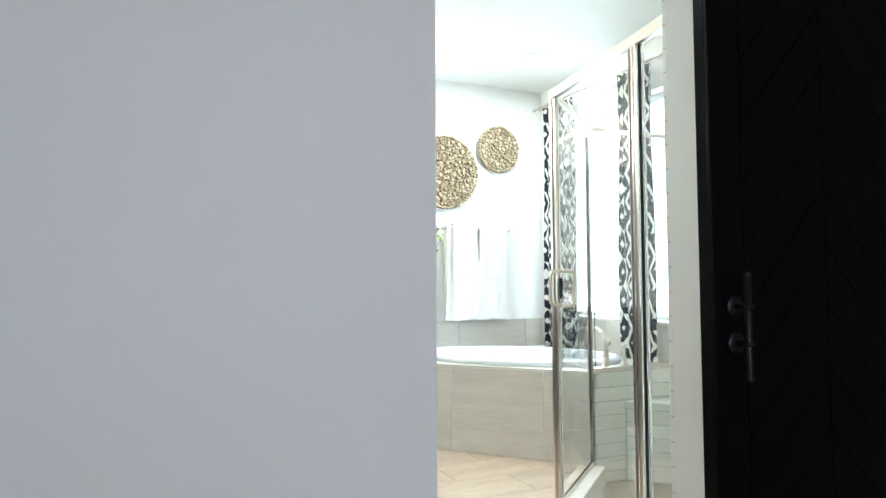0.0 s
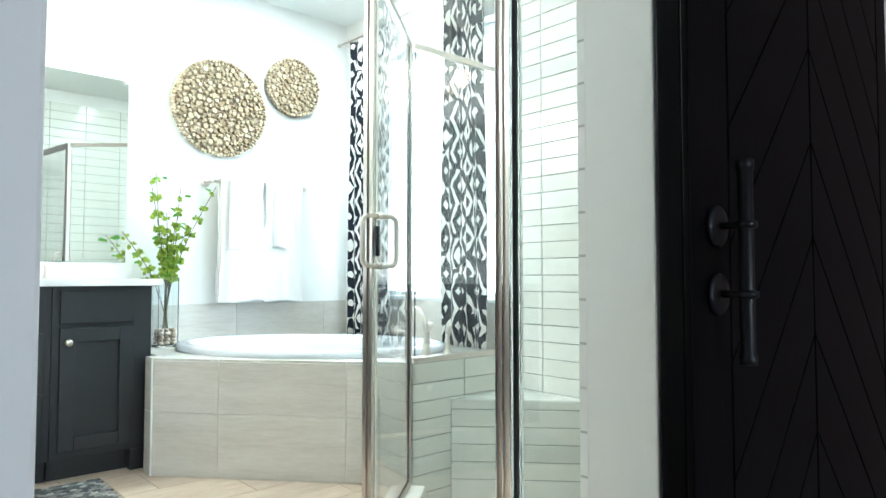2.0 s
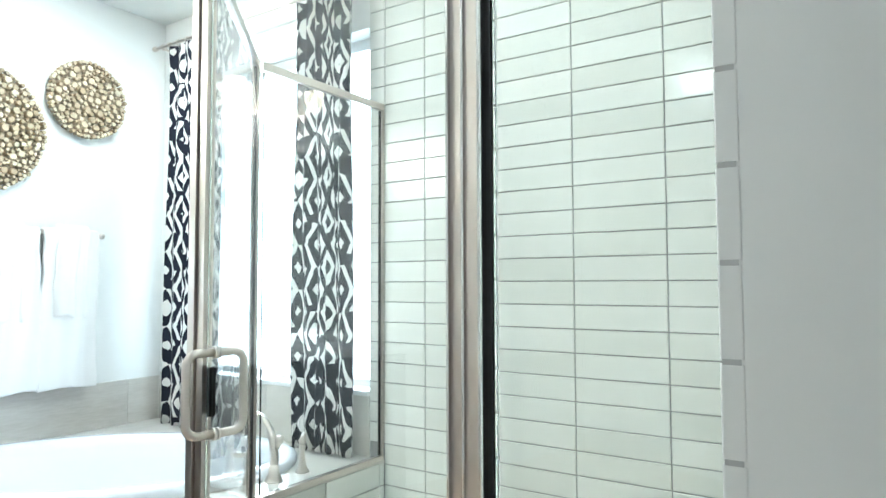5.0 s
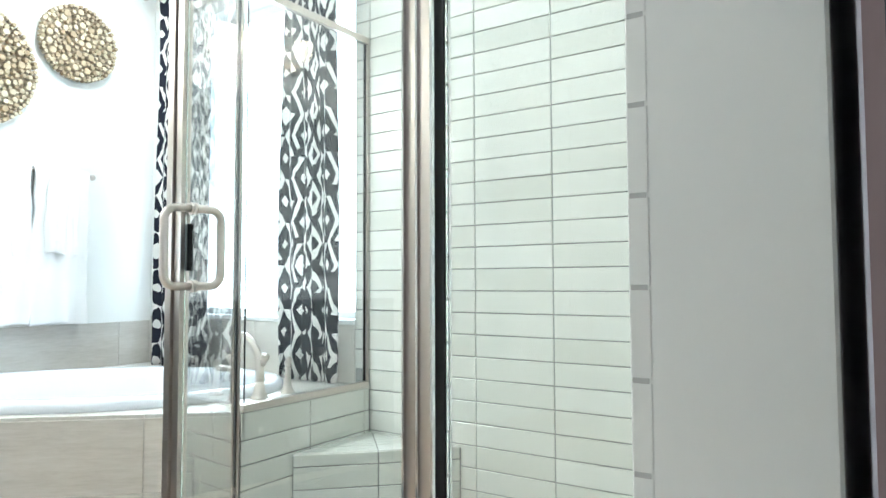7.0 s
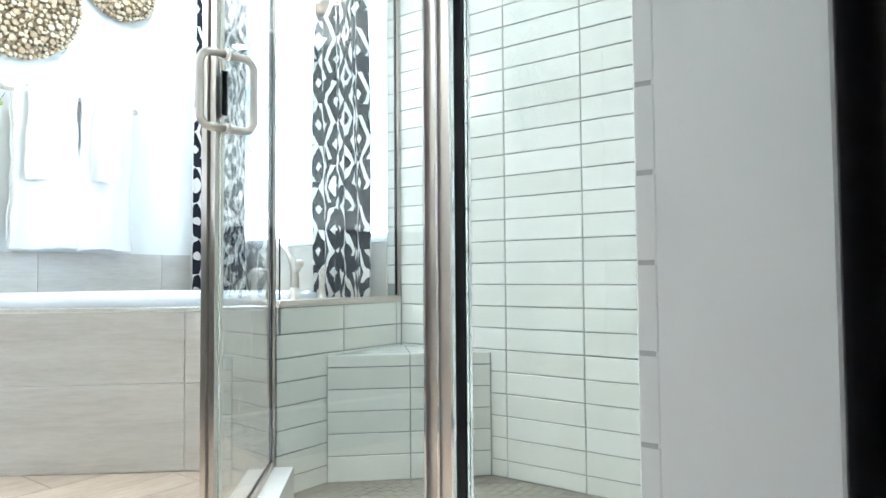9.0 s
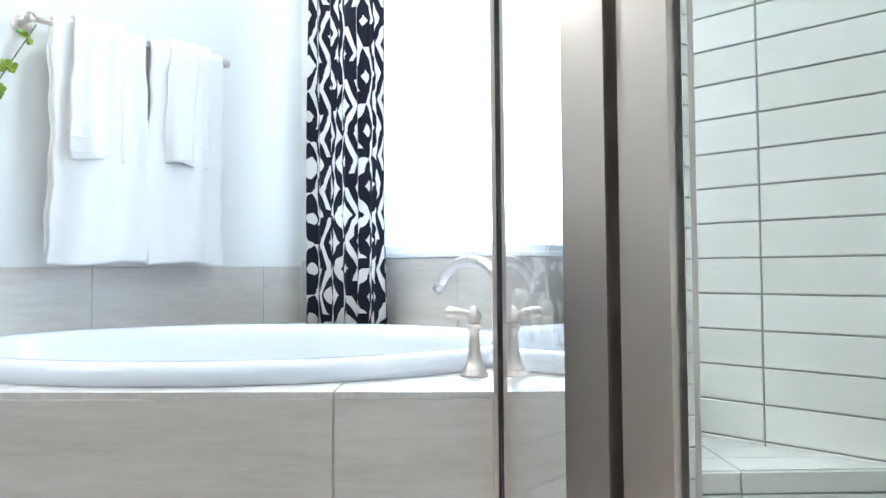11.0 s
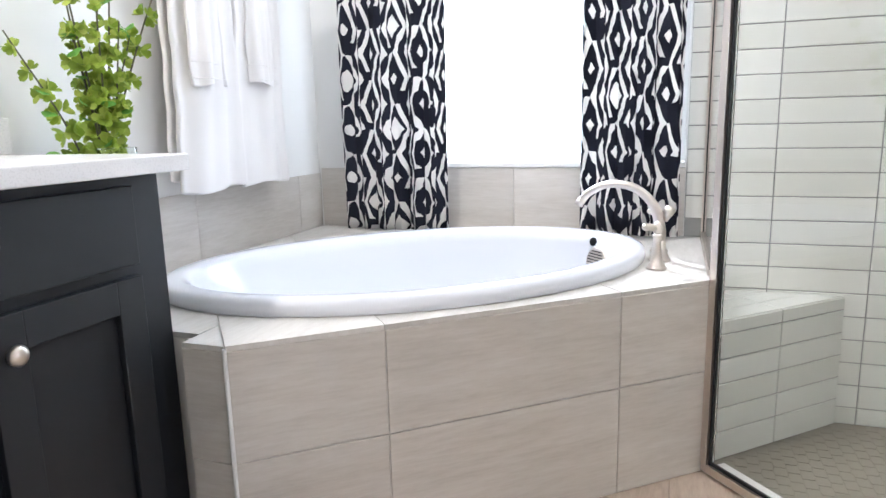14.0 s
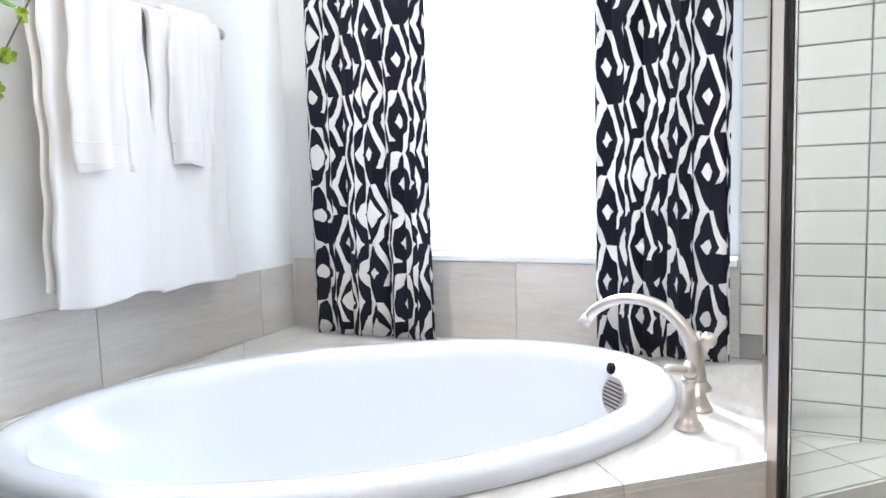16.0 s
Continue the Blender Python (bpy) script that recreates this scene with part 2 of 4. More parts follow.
def ikat(name):
    """Black cloth with white broken diamonds, dots and zigzags; the map runs along the cloth in metres."""
    m = material(name, (0.02, 0.02, 0.03), 0.85)
    c = add(m, "ShaderNodeTexCoord")
    warp = add(m, "ShaderNodeTexNoise", Scale=20.0, Detail=2.0)
    link(m, c.outputs["UV"], warp.inputs["Vector"])

    def op(kind, a, b=0.0, c3=0.0):
        n = m.node_tree.nodes.new("ShaderNodeMath")
        n.operation = kind
        for k, value in enumerate((a, b, c3)):
            if isinstance(value, (int, float)):
                n.inputs[k].default_value = value
            else:
                link(m, value, n.inputs[k])
        return n.outputs[0]

    sep = add(m, "ShaderNodeSeparateXYZ")
    link(m, c.outputs["UV"], sep.inputs[0])
    jig = op("MULTIPLY_ADD", warp.outputs[0], 0.15, -0.075)
    p = op("ADD", op("MULTIPLY", sep.outputs[0], 1 / 0.118), jig)
    col = op("FLOOR", p)
    odd = op("MODULO", col, 2.0)
    q = op("ADD", op("ADD", op("MULTIPLY", sep.outputs[1], 1 / 0.186), op("MULTIPLY", odd, 0.5)), op("MULTIPLY", jig, 0.9))
    row = op("FLOOR", q)
    sx = op("MULTIPLY", op("SUBTRACT", op("FRACT", p), 0.5), 2.0)
    sy = op("MULTIPLY", op("SUBTRACT", op("FRACT", q), 0.5), 2.0)
    fx, fy = op("ABSOLUTE", sx), op("ABSOLUTE", sy)
    cell = add(m, "ShaderNodeCombineXYZ")
    link(m, col, cell.inputs[0])
    link(m, row, cell.inputs[1])
    chance = m.node_tree.nodes.new("ShaderNodeTexWhiteNoise")
    link(m, cell.outputs[0], chance.inputs["Vector"])
    luck = chance.outputs["Value"]
    # a dot in each diamond, at times a full white lozenge
    dot = op("LESS_THAN", op("MULTIPLY_ADD", fx, 0.9, fy), op("MULTIPLY_ADD", op("GREATER_THAN", luck, 0.78), 0.24, 0.24))
    # zigzag bands down both sides, drawn together between the diamonds
    centre = op("MULTIPLY_ADD", fy, -0.66, 0.82)
    wide = op("MULTIPLY_ADD", fy, 0.05, 0.125)
    band = op("LESS_THAN", op("ABSOLUTE", op("SUBTRACT", fx, centre)), wide)
    side = op("MULTIPLY", sx, op("MULTIPLY_ADD", op("GREATER_THAN", luck, 0.5), 2.0, -1.0))
    gone = op("MULTIPLY", op("GREATER_THAN", side, 0.0), op("LESS_THAN", op("MULTIPLY_ADD", luck, 0.7, sy), -0.18))
    band = op("MULTIPLY", band, op("SUBTRACT", 1.0, gone))
    # short strokes and lozenges in the black between the columns
    tip = op("LESS_THAN", op("ADD", op("SUBTRACT", 1.0, fx), op("MULTIPLY", op("SUBTRACT", 1.0, fy), 0.55)), op("MULTIPLY_ADD", op("GREATER_THAN", luck, 0.35), 0.20, 0.10))
    white = op("MINIMUM", op("ADD", op("ADD", dot, band), tip), 1.0)
    weave = noise_tex(m, c.outputs["UV"], 900, 2)
    pale = mixed(m, weave, (0.76, 0.74, 0.71), (0.84, 0.82, 0.79))
    dark = mixed(m, weave, (0.005, 0.006, 0.015), (0.011, 0.013, 0.030))
    colour = mixed(m, white, dark, pale)
    link(m, colour, bsdf(m).inputs["Base Color"])
    t = add(m, "ShaderNodeBsdfTranslucent")
    link(m, colour, t.inputs["Color"])
    mixer = add(m, "ShaderNodeMixShader", Fac=0.34)
    link(m, bsdf(m).outputs[0], mixer.inputs[1])
    link(m, t.outputs[0], mixer.inputs[2])
    link(m, mixer.outputs[0], m.node_tree.nodes["Material Output"].inputs["Surface"])
    return m


IKAT = ikat("black_white_ikat_cloth")

# ---- mesh helpers ----
def part(name, bm, mat, parent=None, label="", smooth=False):
    me = bpy.data.meshes.new(name)
    bm.normal_update()
    bm.to_mesh(me)
    bm.free()
    if smooth:
        me.polygons.foreach_set("use_smooth", [True] * len(me.polygons))
    me.materials.append(mat)
    ob = new(name, me)
    if parent:
        ob.parent = parent
    return tagged(ob, label)


def thing(name, label, category, at=(0, 0, 0), group="", kind=""):
    ob = new(name)
    ob.empty_display_size = 0.05
    ob.location = at
    return tagged(ob, label, category, group, kind)


def add_box(bm, lo, hi, bevel=0.0):
    m = Matrix.LocRotScale([(a + b) / 2 for a, b in zip(lo, hi)], None, [b - a for a, b in zip(lo, hi)])
    got = bmesh.ops.create_cube(bm, size=1, matrix=m)
    if bevel:
        edges = list({e for v in got["verts"] for e in v.link_edges})
        bmesh.ops.bevel(bm, geom=edges, offset=bevel, segments=2, profile=0.5, affect="EDGES")


def box(lo, hi, bevel=0.0):
    bm = bmesh.new()
    add_box(bm, lo, hi, bevel)
    return bm


def prism(points, z0, z1, bevel=0.0):
    """A flat polygon (anticlockwise) raised from z0 to z1."""
    bm = bmesh.new()
    low = [bm.verts.new((x, y, z0)) for x, y in points]
    high = [bm.verts.new((x, y, z1)) for x, y in points]
    n = len(points)
    bm.faces.new(low[::-1])
    top = bm.faces.new(high)
    for i in range(n):
        bm.faces.new((low[i], low[(i + 1) % n], high[(i + 1) % n], high[i]))
    if bevel:
        bmesh.ops.bevel(bm, geom=list(top.edges), offset=bevel, segments=2, profile=0.5, affect="EDGES")
    return bm


def add_lathe(bm, profile, at=(0, 0, 0), turn=None, steps=24):
    """Rings of (radius, height) spun round the local z axis."""
    m = Matrix.Translation(at) @ (turn or Matrix())
    rings = []
    for r, h in profile:
        if r < 1e-6:
            rings.append([bm.verts.new(m @ Vector((0, 0, h)))])
        else:
            rings.append([bm.verts.new(m @ Vector((r * math.cos(a), r * math.sin(a), h))) for a in (2 * math.pi * k / steps for k in range(steps))])
    for a, b in zip(rings, rings[1:]):
        for k in range(steps):
            quad = [a[k % len(a)], a[(k + 1) % len(a)], b[(k + 1) % len(b)], b[k % len(b)]]
            quad = list(dict.fromkeys(quad))
            if len(quad) > 2:
                bm.faces.new(quad)
    for ring, flip in ((rings[0], True), (rings[-1], False)):
        if len(ring) > 2:
            bm.faces.new(ring[::-1] if flip else ring)


def lathe(profile, at=(0, 0, 0), turn=None, steps=24):
    bm = bmesh.new()
    add_lathe(bm, profile, at, turn, steps)
    return bm


def add_tube(bm, path, radii, steps=12):
    """A round tube along points, with a radius at each point."""
    path = [Vector(p) for p in path]
    if isinstance(radii, (int, float)):
        radii = [radii] * len(path)
    rings, side = [], None
    for i, p in enumerate(path):
        way = (path[min(i + 1, len(path) - 1)] - path[max(i - 1, 0)]).normalized()
        if side is None:
            side = way.orthogonal().normalized()
        side = (side - way * side.dot(way)).normalized()
        up = way.cross(side)
        rings.append([bm.verts.new(p + radii[i] * (math.cos(a) * side + math.sin(a) * up)) for a in (2 * math.pi * k / steps for k in range(steps))])
    for a, b in zip(rings, rings[1:]):
        for k in range(steps):
            bm.faces.new((a[k], a[(k + 1) % steps], b[(k + 1) % steps], b[k]))
    bm.faces.new(rings[0][::-1])
    bm.faces.new(rings[-1])


def tube(path, radii, steps=12):
    bm = bmesh.new()
    add_tube(bm, path, radii, steps)
    return bm


def curve_points(points, n=24):
    """A smooth line through the points."""
    P = [Vector(p) for p in points]
    P = [2 * P[0] - P[1], *P, 2 * P[-1] - P[-2]]
    out = []
    spans = len(P) - 3
    for k in range(n + 1):
        s = min(k / n * spans, spans - 1e-6)
        i, f = int(s), s - int(s)
        a, b, c, d = P[i:i + 4]
        out.append(0.5 * (2 * b + (c - a) * f + (2 * a - 5 * b + 4 * c - d) * f * f + (3 * b - a - 3 * c + d) * f ** 3))
    return out


def clip(poly, nx, ny, limit):
    """Keep of a flat polygon what has nx*x + ny*y <= limit."""
    out = []
    for i, a in enumerate(poly):
        b = poly[(i + 1) % len(poly)]
        da, db = nx * a[0] + ny * a[1] - limit, nx * b[0] + ny * b[1] - limit
        if da <= 0:
            out.append(a)
        if da * db < 0:
            f = da / (da - db)
            out.append((a[0] + f * (b[0] - a[0]), a[1] + f * (b[1] - a[1])))
    return out


def inset_poly(poly, d):
    """Shrink a convex anticlockwise polygon by d."""
    out = poly
    for i, a in enumerate(poly):
        b = poly[(i + 1) % len(poly)]
        ex, ey = b[0] - a[0], b[1] - a[1]
        n = math.hypot(ex, ey)
        if n < 1e-6:
            continue
        nx, ny = ey / n, -ex / n
        out = clip(out, nx, ny, nx * a[0] + ny * a[1] - d)
    return out


TILES = {}


def tile_mesh(w, h, t, mat, bevel=0.0015):
    """One flat tile, centred, its face towards local -y; alike sizes share a mesh."""
    key = (round(w, 3), round(h, 3), t, mat.name)
    if key not in TILES:
        bm = bmesh.new()
        o = [bm.verts.new((sx * w / 2, 0, sz * h / 2)) for sx, sz in ((-1, -1), (1, -1), (1, 1), (-1, 1))]
        m = [bm.verts.new((sx * w / 2, -t + bevel, sz * h / 2)) for sx, sz in ((-1, -1), (1, -1), (1, 1), (-1, 1))]
        f = [bm.verts.new((sx * (w / 2 - bevel), -t, sz * (h / 2 - bevel))) for sx, sz in ((-1, -1), (1, -1), (1, 1), (-1, 1))]
        bm.faces.new(f)
        for k in range(4):
            j = (k + 1) % 4
            bm.faces.new((o[k], o[j], m[j], m[k]))
            bm.faces.new((m[k], m[j], f[j], f[k]))
        me = bpy.data.meshes.new("tile")
        bm.to_mesh(me)
        bm.free()
        me.materials.append(mat)
        TILES[key] = me
    return TILES[key]


def tile_wall(parent, m, columns, rows, mat, t=0.006, gap=0.004):
    """Tiles on a face: m puts local x along it, local -y out of it; columns and rows are joint positions."""
    for a, b in zip(columns, columns[1:]):
        for c, d in zip(rows, rows[1:]):
            ob = new("tile", tile_mesh(b - a - gap, d - c - gap, t, mat))
            ob.parent = parent
            ob.matrix_basis = m @ Matrix.Translation(((a + b) / 2, 0, (c + d) / 2))


def tile_stuff(name, parent, m, columns, rows, mat, t=0.006, gap=0.004, label=""):
    bm = bmesh.new()
    for a, b in zip(columns, columns[1:]):
        for c, d in zip(rows, rows[1:]):
            k = len(bm.verts)
            bm.from_mesh(tile_mesh(b - a - gap, d - c - gap, t, mat))
            bm.verts.ensure_lookup_table()
            for v in bm.verts[k:]:
                v.co = m @ (v.co + Vector(((a + b) / 2, 0, (c + d) / 2)))
    ob = part(name, bm, mat, parent, label)
    return tagged(ob, kind="stuff")

# ---- plan ----
E, N = 3.45, 5.52                      # window wall, towel wall
S0, S1 = 2.290, 2.434                  # the wall with the doorway
DW, DE, DH = 1.060, 1.897, 2.30          # doorway
CEIL = 2.63
WEST = -1.3
DECK = 0.535
APW, APE = Vector((2.008, 4.928)), Vector((2.796, 4.012))   # apron's ends
STILE, POST = Vector((2.202, 3.490)), Vector((2.789, 4.012))
WALL_END = Vector((2.024, S1))
PAN = -0.10                            # shower floor
WIN = (4.085, 5.32, 0.775, 2.30)       # window: y, y, z, z
U = (APE - APW).normalized()
V = Vector((-U.y, U.x))

# ---- structure ----
def structure(name, bm, mat, label, category):
    return tagged(part(name, bm, mat), label, category, kind="structure")


structure("wall_north", box((WEST - 0.15, N, -0.2), (E + 0.15, N + 0.15, CEIL)), WALL, "white painted wall behind the vanity and the tub", "wall")
bm = bmesh.new()
for lo, hi in (((E, S1, -0.2), (E + 0.16, WIN[0], CEIL)), ((E, WIN[1], -0.2), (E + 0.16, N, CEIL)), ((E, WIN[0], -0.2), (E + 0.16, WIN[1], WIN[2])), ((E, WIN[0], WIN[3]), (E + 0.16, WIN[1], CEIL))):
    add_box(bm, lo, hi)
wall_east = structure("wall_east", bm, WALL, "white painted window wall with tiled shower end", "wall")
structure("wall_west", box((WEST - 0.15, S1, -0.2), (WEST, N, CEIL)), WALL, "white painted wall at the far end of the vanity", "wall")
bm = bmesh.new()
for lo, hi in (((-2.4, S0, -0.2), (DW, S1, CEIL)), ((DE, S0, -0.2), (E + 0.16, S1, CEIL)), ((DW, S0, DH), (DE, S1, CEIL))):
    add_box(bm, lo, hi, 0.004)
wall_south = structure("wall_south", bm, WALL, "white painted wall with the open doorway", "wall")
bm = bmesh.new()
add_box(bm, (WEST - 0.15, S1, CEIL), (E + 0.16, N + 0.15, CEIL + 0.12))
structure("ceiling", bm, CEILING, "smooth white bathroom ceiling", "ceiling")

# bedroom shell
structure("bedroom_ceiling", box((-2.4, -2.65, CEIL), (E + 0.16, S1, CEIL + 0.12)), CEILING, "plain white bedroom ceiling", "ceiling")
structure("bedroom_wall_east", box((E + 0.05, -2.65, -0.2), (E + 0.16, S0, CEIL)), BEDROOM_WALL, "dim beige bedroom wall", "wall")
structure("bedroom_wall_west", box((-2.55, -2.65, -0.2), (-2.4, S1, CEIL)), BEDROOM_WALL, "plain beige bedroom wall", "wall")
bm = bmesh.new()
for lo, hi in (((-2.4, -2.8, -0.2), (0.3, -2.65, CEIL)), ((2.1, -2.8, -0.2), (E + 0.16, -2.65, CEIL)), ((0.3, -2.8, -0.2), (2.1, -2.65, 0.65)), ((0.3, -2.8, 2.15), (2.1, -2.65, CEIL))):
    add_box(bm, lo, hi)
structure("bedroom_wall_south", bm, BEDROOM_WALL, "beige bedroom wall with a bright window", "wall")
structure("bedroom_floor", box((-2.4, -2.65, -0.2), (E + 0.05, S0, -0.004)), CARPET, "taupe bedroom carpet", "floor")
bm = box((E + 0.036, -2.6, 0.0), (E + 0.05, S0, 0.11), 0.003)
structure("baseboard", bm, TRIM, "white bedroom baseboard", "baseboard")
structure("threshold", box((DW, S0, -0.2), (DE, S1 + 0.001, -0.002)), FLOOR_STONE, "stone threshold in the doorway", "threshold")
structure("bedroom_backdrop", box((-2.5, -5.2, -1.0), (3.0, -5.1, 4.0)), DAYLIGHT, "bright hazy daylight outside the bedroom window", "backdrop")
structure("garden_backdrop", box((5.6, 0.6, -1.0), (5.7, 8.4, 1.9)), DAYLIGHT, "bright hazy daylight outside the window", "backdrop")

# floor under the bathroom, cut round the sunken shower pan
floor = structure("floor", prism([(WEST, S1), (WALL_END.x - 0.03, S1), (STILE.x - 0.03, STILE.y), (POST.x, POST.y + 0.02), (POST.x, N), (WEST, N)], -0.2, -0.004), FLOOR_GROUT, "beige stone tile bathroom floor", "floor")
TW, TD = 0.61, 0.305
kd = (STILE.x - WALL_END.x) / (STILE.y - WALL_END.y)
kp = (POST.x - STILE.x) / (POST.y - STILE.y)
for j in range(-4, 8):
    for i in range(-4, 6):
        x0, y0 = 1.36 + i * TW + (TW / 2 if j % 2 else 0), STILE.y + j * TD
        poly = [(x0, y0), (x0 + TW, y0), (x0 + TW, y0 + TD), (x0, y0 + TD)]
        if j < 0:
            poly = clip(poly, 1, -kd, WALL_END.x - kd * WALL_END.y)
        else:
            poly = clip(poly, 1, -kp, STILE.x - kp * STILE.y)
        for nx, ny, lim in ((-1, 0, -WEST), (0, -1, -S1), (0, 1, N)):
            poly = clip(poly, nx, ny, lim) if poly else poly
        if len(poly) < 3 or (x0 > 2.1 and y0 > 4.7):
            continue
        poly = inset_poly(poly, 0.0015)
        if len(poly) >= 3:
            part("tile", prism(poly, -0.02, 0.0, 0.0008), FLOOR_STONE, floor)

# shower pan, its step and the metal channel stand on one slab
pan = structure("shower_floor", prism([(WALL_END.x, S1), (E, S1), (E, POST.y + 0.1), (POST.x, POST.y), (STILE.x, STILE.y)], PAN - 0.1, PAN - 0.0012), MOSAIC_GROUT, "taupe stone mosaic shower floor, sunken", "shower floor")
bm = bmesh.new()
for j in range(44):
    for i in range(40):
        x0, y0 = 2.0 + i * 0.052 + (0.026 if j % 2 else 0), S1 + j * 0.036
        poly = [(x0, y0), (x0 + 0.049, y0), (x0 + 0.049, y0 + 0.033), (x0, y0 + 0.033)]
        poly = clip(poly, -1, kd, -(WALL_END.x - kd * WALL_END.y) - 0.09)
        if poly:
            poly = clip(poly, -1, kp, -(STILE.x - kp * STILE.y) - 0.09)
        if len(poly) < 3 or x0 > E - 0.04 or y0 > 3.97:
            continue
        low = [bm.verts.new((x, y, PAN - 0.005)) for x, y in poly]
        high = [bm.verts.new((x, y, PAN)) for x, y in poly]
        bm.faces.new(high)
        for k in range(len(poly)):
            bm.faces.new((low[k], low[(k + 1) % len(poly)], high[(k + 1) % len(poly)], high[k]))
tagged(part("mosaic", bm, MOSAIC, pan), kind="stuff")


def slab(a, b, z0, z1, w0, w1, mat_bevel=0.002):
    """An upright board from plan point a to b, from w0 to w1 to its left."""
    d = (b - a).normalized()
    n = Vector((-d.y, d.x))
    p = [a + n * w0, b + n * w0, b + n * w1, a + n * w1]
    return prism([(q.x, q.y) for q in p], z0, z1, mat_bevel)


curb = structure("shower_curb", slab(WALL_END, STILE, PAN - 0.05, 0.008, -0.075, 0.004), QUARTZ, "pale stone curb round the sunken shower", "curb")
part("curb_return", slab(STILE, POST, PAN - 0.05, 0.0085, -0.075, 0.004), QUARTZ, curb)

# white ceramic tile: joint lines
rows = [PAN] + [0.520 + 0.0798 * k for k in range(-7, 26)]
cols_e = [S1, 2.580, 2.887, 3.194, 3.501, 3.802, 4.0]
ROT_E = Matrix.Translation((E, 0, 0)) @ Matrix(((0, 1, 0, 0), (1, 0, 0, 0), (0, 0, 1, 0), (0, 0, 0, 1)))
part("grout_bed", box((E - 0.003, S1, PAN), (E + 0.002, WIN[0] - 0.005, rows[-1])), GROUT, wall_east, "grey grout")
part("grout_bed", box((2.0, S1 - 0.002, PAN), (E, S1 + 0.003, rows[-1])), GROUT, wall_south, "grey grout")

# pony wall between tub deck and shower
pony = structure("pony_wall", box((POST.x + 0.02, 4.0035, PAN), (E - 0.008, 4.075, DECK - 0.004)), GROUT, "low tiled wall between tub and shower", "low wall")

# tub deck
deck_pts = [(APW.x, APW.y), (APE.x, APE.y), (E, 4.07), (E, N), (2.056, N), (2.056, 5.030), (APW.x, 5.030)]
TUB_C = APW + 0.585 * U + 0.493 * V
TUB_A, TUB_B = 0.712, 0.455


def ellipse(a, b, n=96):
    return [(TUB_C + U * a * math.cos(2 * math.pi * k / n) + V * b * math.sin(2 * math.pi * k / n)) for k in range(n)]


bm = bmesh.new()
ring = deck_pts
outer_lo = [bm.verts.new((x, y, -0.05)) for x, y in ring]
outer_hi = [bm.verts.new((x, y, DECK - 0.012)) for x, y in ring]
for k in range(len(ring)):
    j = (k + 1) % len(ring)
    bm.faces.new((outer_lo[k], outer_lo[j], outer_hi[j], outer_hi[k]))
inner = [bm.verts.new((p.x, p.y, DECK - 0.012)) for p in ellipse(TUB_A - 0.05, TUB_B - 0.05)]
edges = [bm.edges.get((outer_hi[k], outer_hi[(k + 1) % len(ring)])) for k in range(len(ring))]
edges += [bm.edges.new((inner[k], inner[(k + 1) % len(inner)])) for k in range(len(inner))]
bmesh.ops.triangle_fill(bm, edges=edges, use_beauty=True)
deck = structure("tub_deck", bm, GROUT_LIGHT, "raised tub deck clad in grey-beige stone tile", "tub deck")


def deck_top(poly):
    """One top tile with the tub's opening cut out, joined from a fine fan of strips."""
    poly = inset_poly(poly, 0.0012)
    bm = bmesh.new()
    vs = [bm.verts.new((x, y, DECK)) for x, y in poly]
    bm.faces.new(vs)
    n = 64
    for p, q in zip(ellipse(TUB_A - 0.045, TUB_B - 0.045, n), ellipse(TUB_A - 0.045, TUB_B - 0.045, n)[1:] + ellipse(TUB_A - 0.045, TUB_B - 0.045, n)[:1]):
        d = (q - p)
        nrm = Vector((d.y, -d.x, 0)).normalized()
        bmesh.ops.bisect_plane(bm, geom=bm.verts[:] + bm.edges[:] + bm.faces[:], plane_co=(p.x, p.y, DECK), plane_no=nrm)
    gone = []
    for f in bm.faces:
        c = f.calc_center_median()
        r = Vector((c.x, c.y)) - TUB_C
        if (r.dot(U) / (TUB_A - 0.05)) ** 2 + (r.dot(V) / (TUB_B - 0.05)) ** 2 < 1:
            gone.append(f)
    bmesh.ops.delete(bm, geom=gone, context="FACES")
    bmesh.ops.dissolve_limit(bm, angle_limit=0.01, verts=bm.verts[:], edges=bm.edges[:])
    got = bmesh.ops.extrude_face_region(bm, geom=bm.faces[:])
    bmesh.ops.translate(bm, verts=[v for v in got["geom"] if isinstance(v, bmesh.types.BMVert)], vec=(0, 0, -0.011))
    bmesh.ops.recalc_face_normals(bm, faces=bm.faces[:])
    return bm


def along(s, w=0.0):
    p = APW + U * s + V * w
    return (p.x, p.y)


J1, J2, LEN = 0.322, 0.920, (APE - APW).length
full = [(APW.x - 0.004, APW.y), along(0.0, -0.004), along(LEN, -0.004), (E, 4.0), (E, N), (APW.x - 0.004, N)]
cut = [U.dot(APW) + s for s in (0.0, J1, J2)]
for k in range(4):
    poly = full
    if k < 3:
        poly = clip(poly, U.x, U.y, cut[k])
    if k > 0:
        poly = clip(poly, -U.x, -U.y, -cut[k - 1])
    poly = clip(poly, -1, 0, -(APW.x - 0.004)) if poly else poly
    if k == 0:
        rest = clip(clip(poly, 0, -1, -5.0275), -1, 0, -2.058)
        part("tile", deck_top(rest), DECK_STONE, deck)
        poly = clip(poly, 0, 1, 5.026)
    if len(poly) >= 3:
        part("tile", deck_top(poly), DECK_STONE, deck)


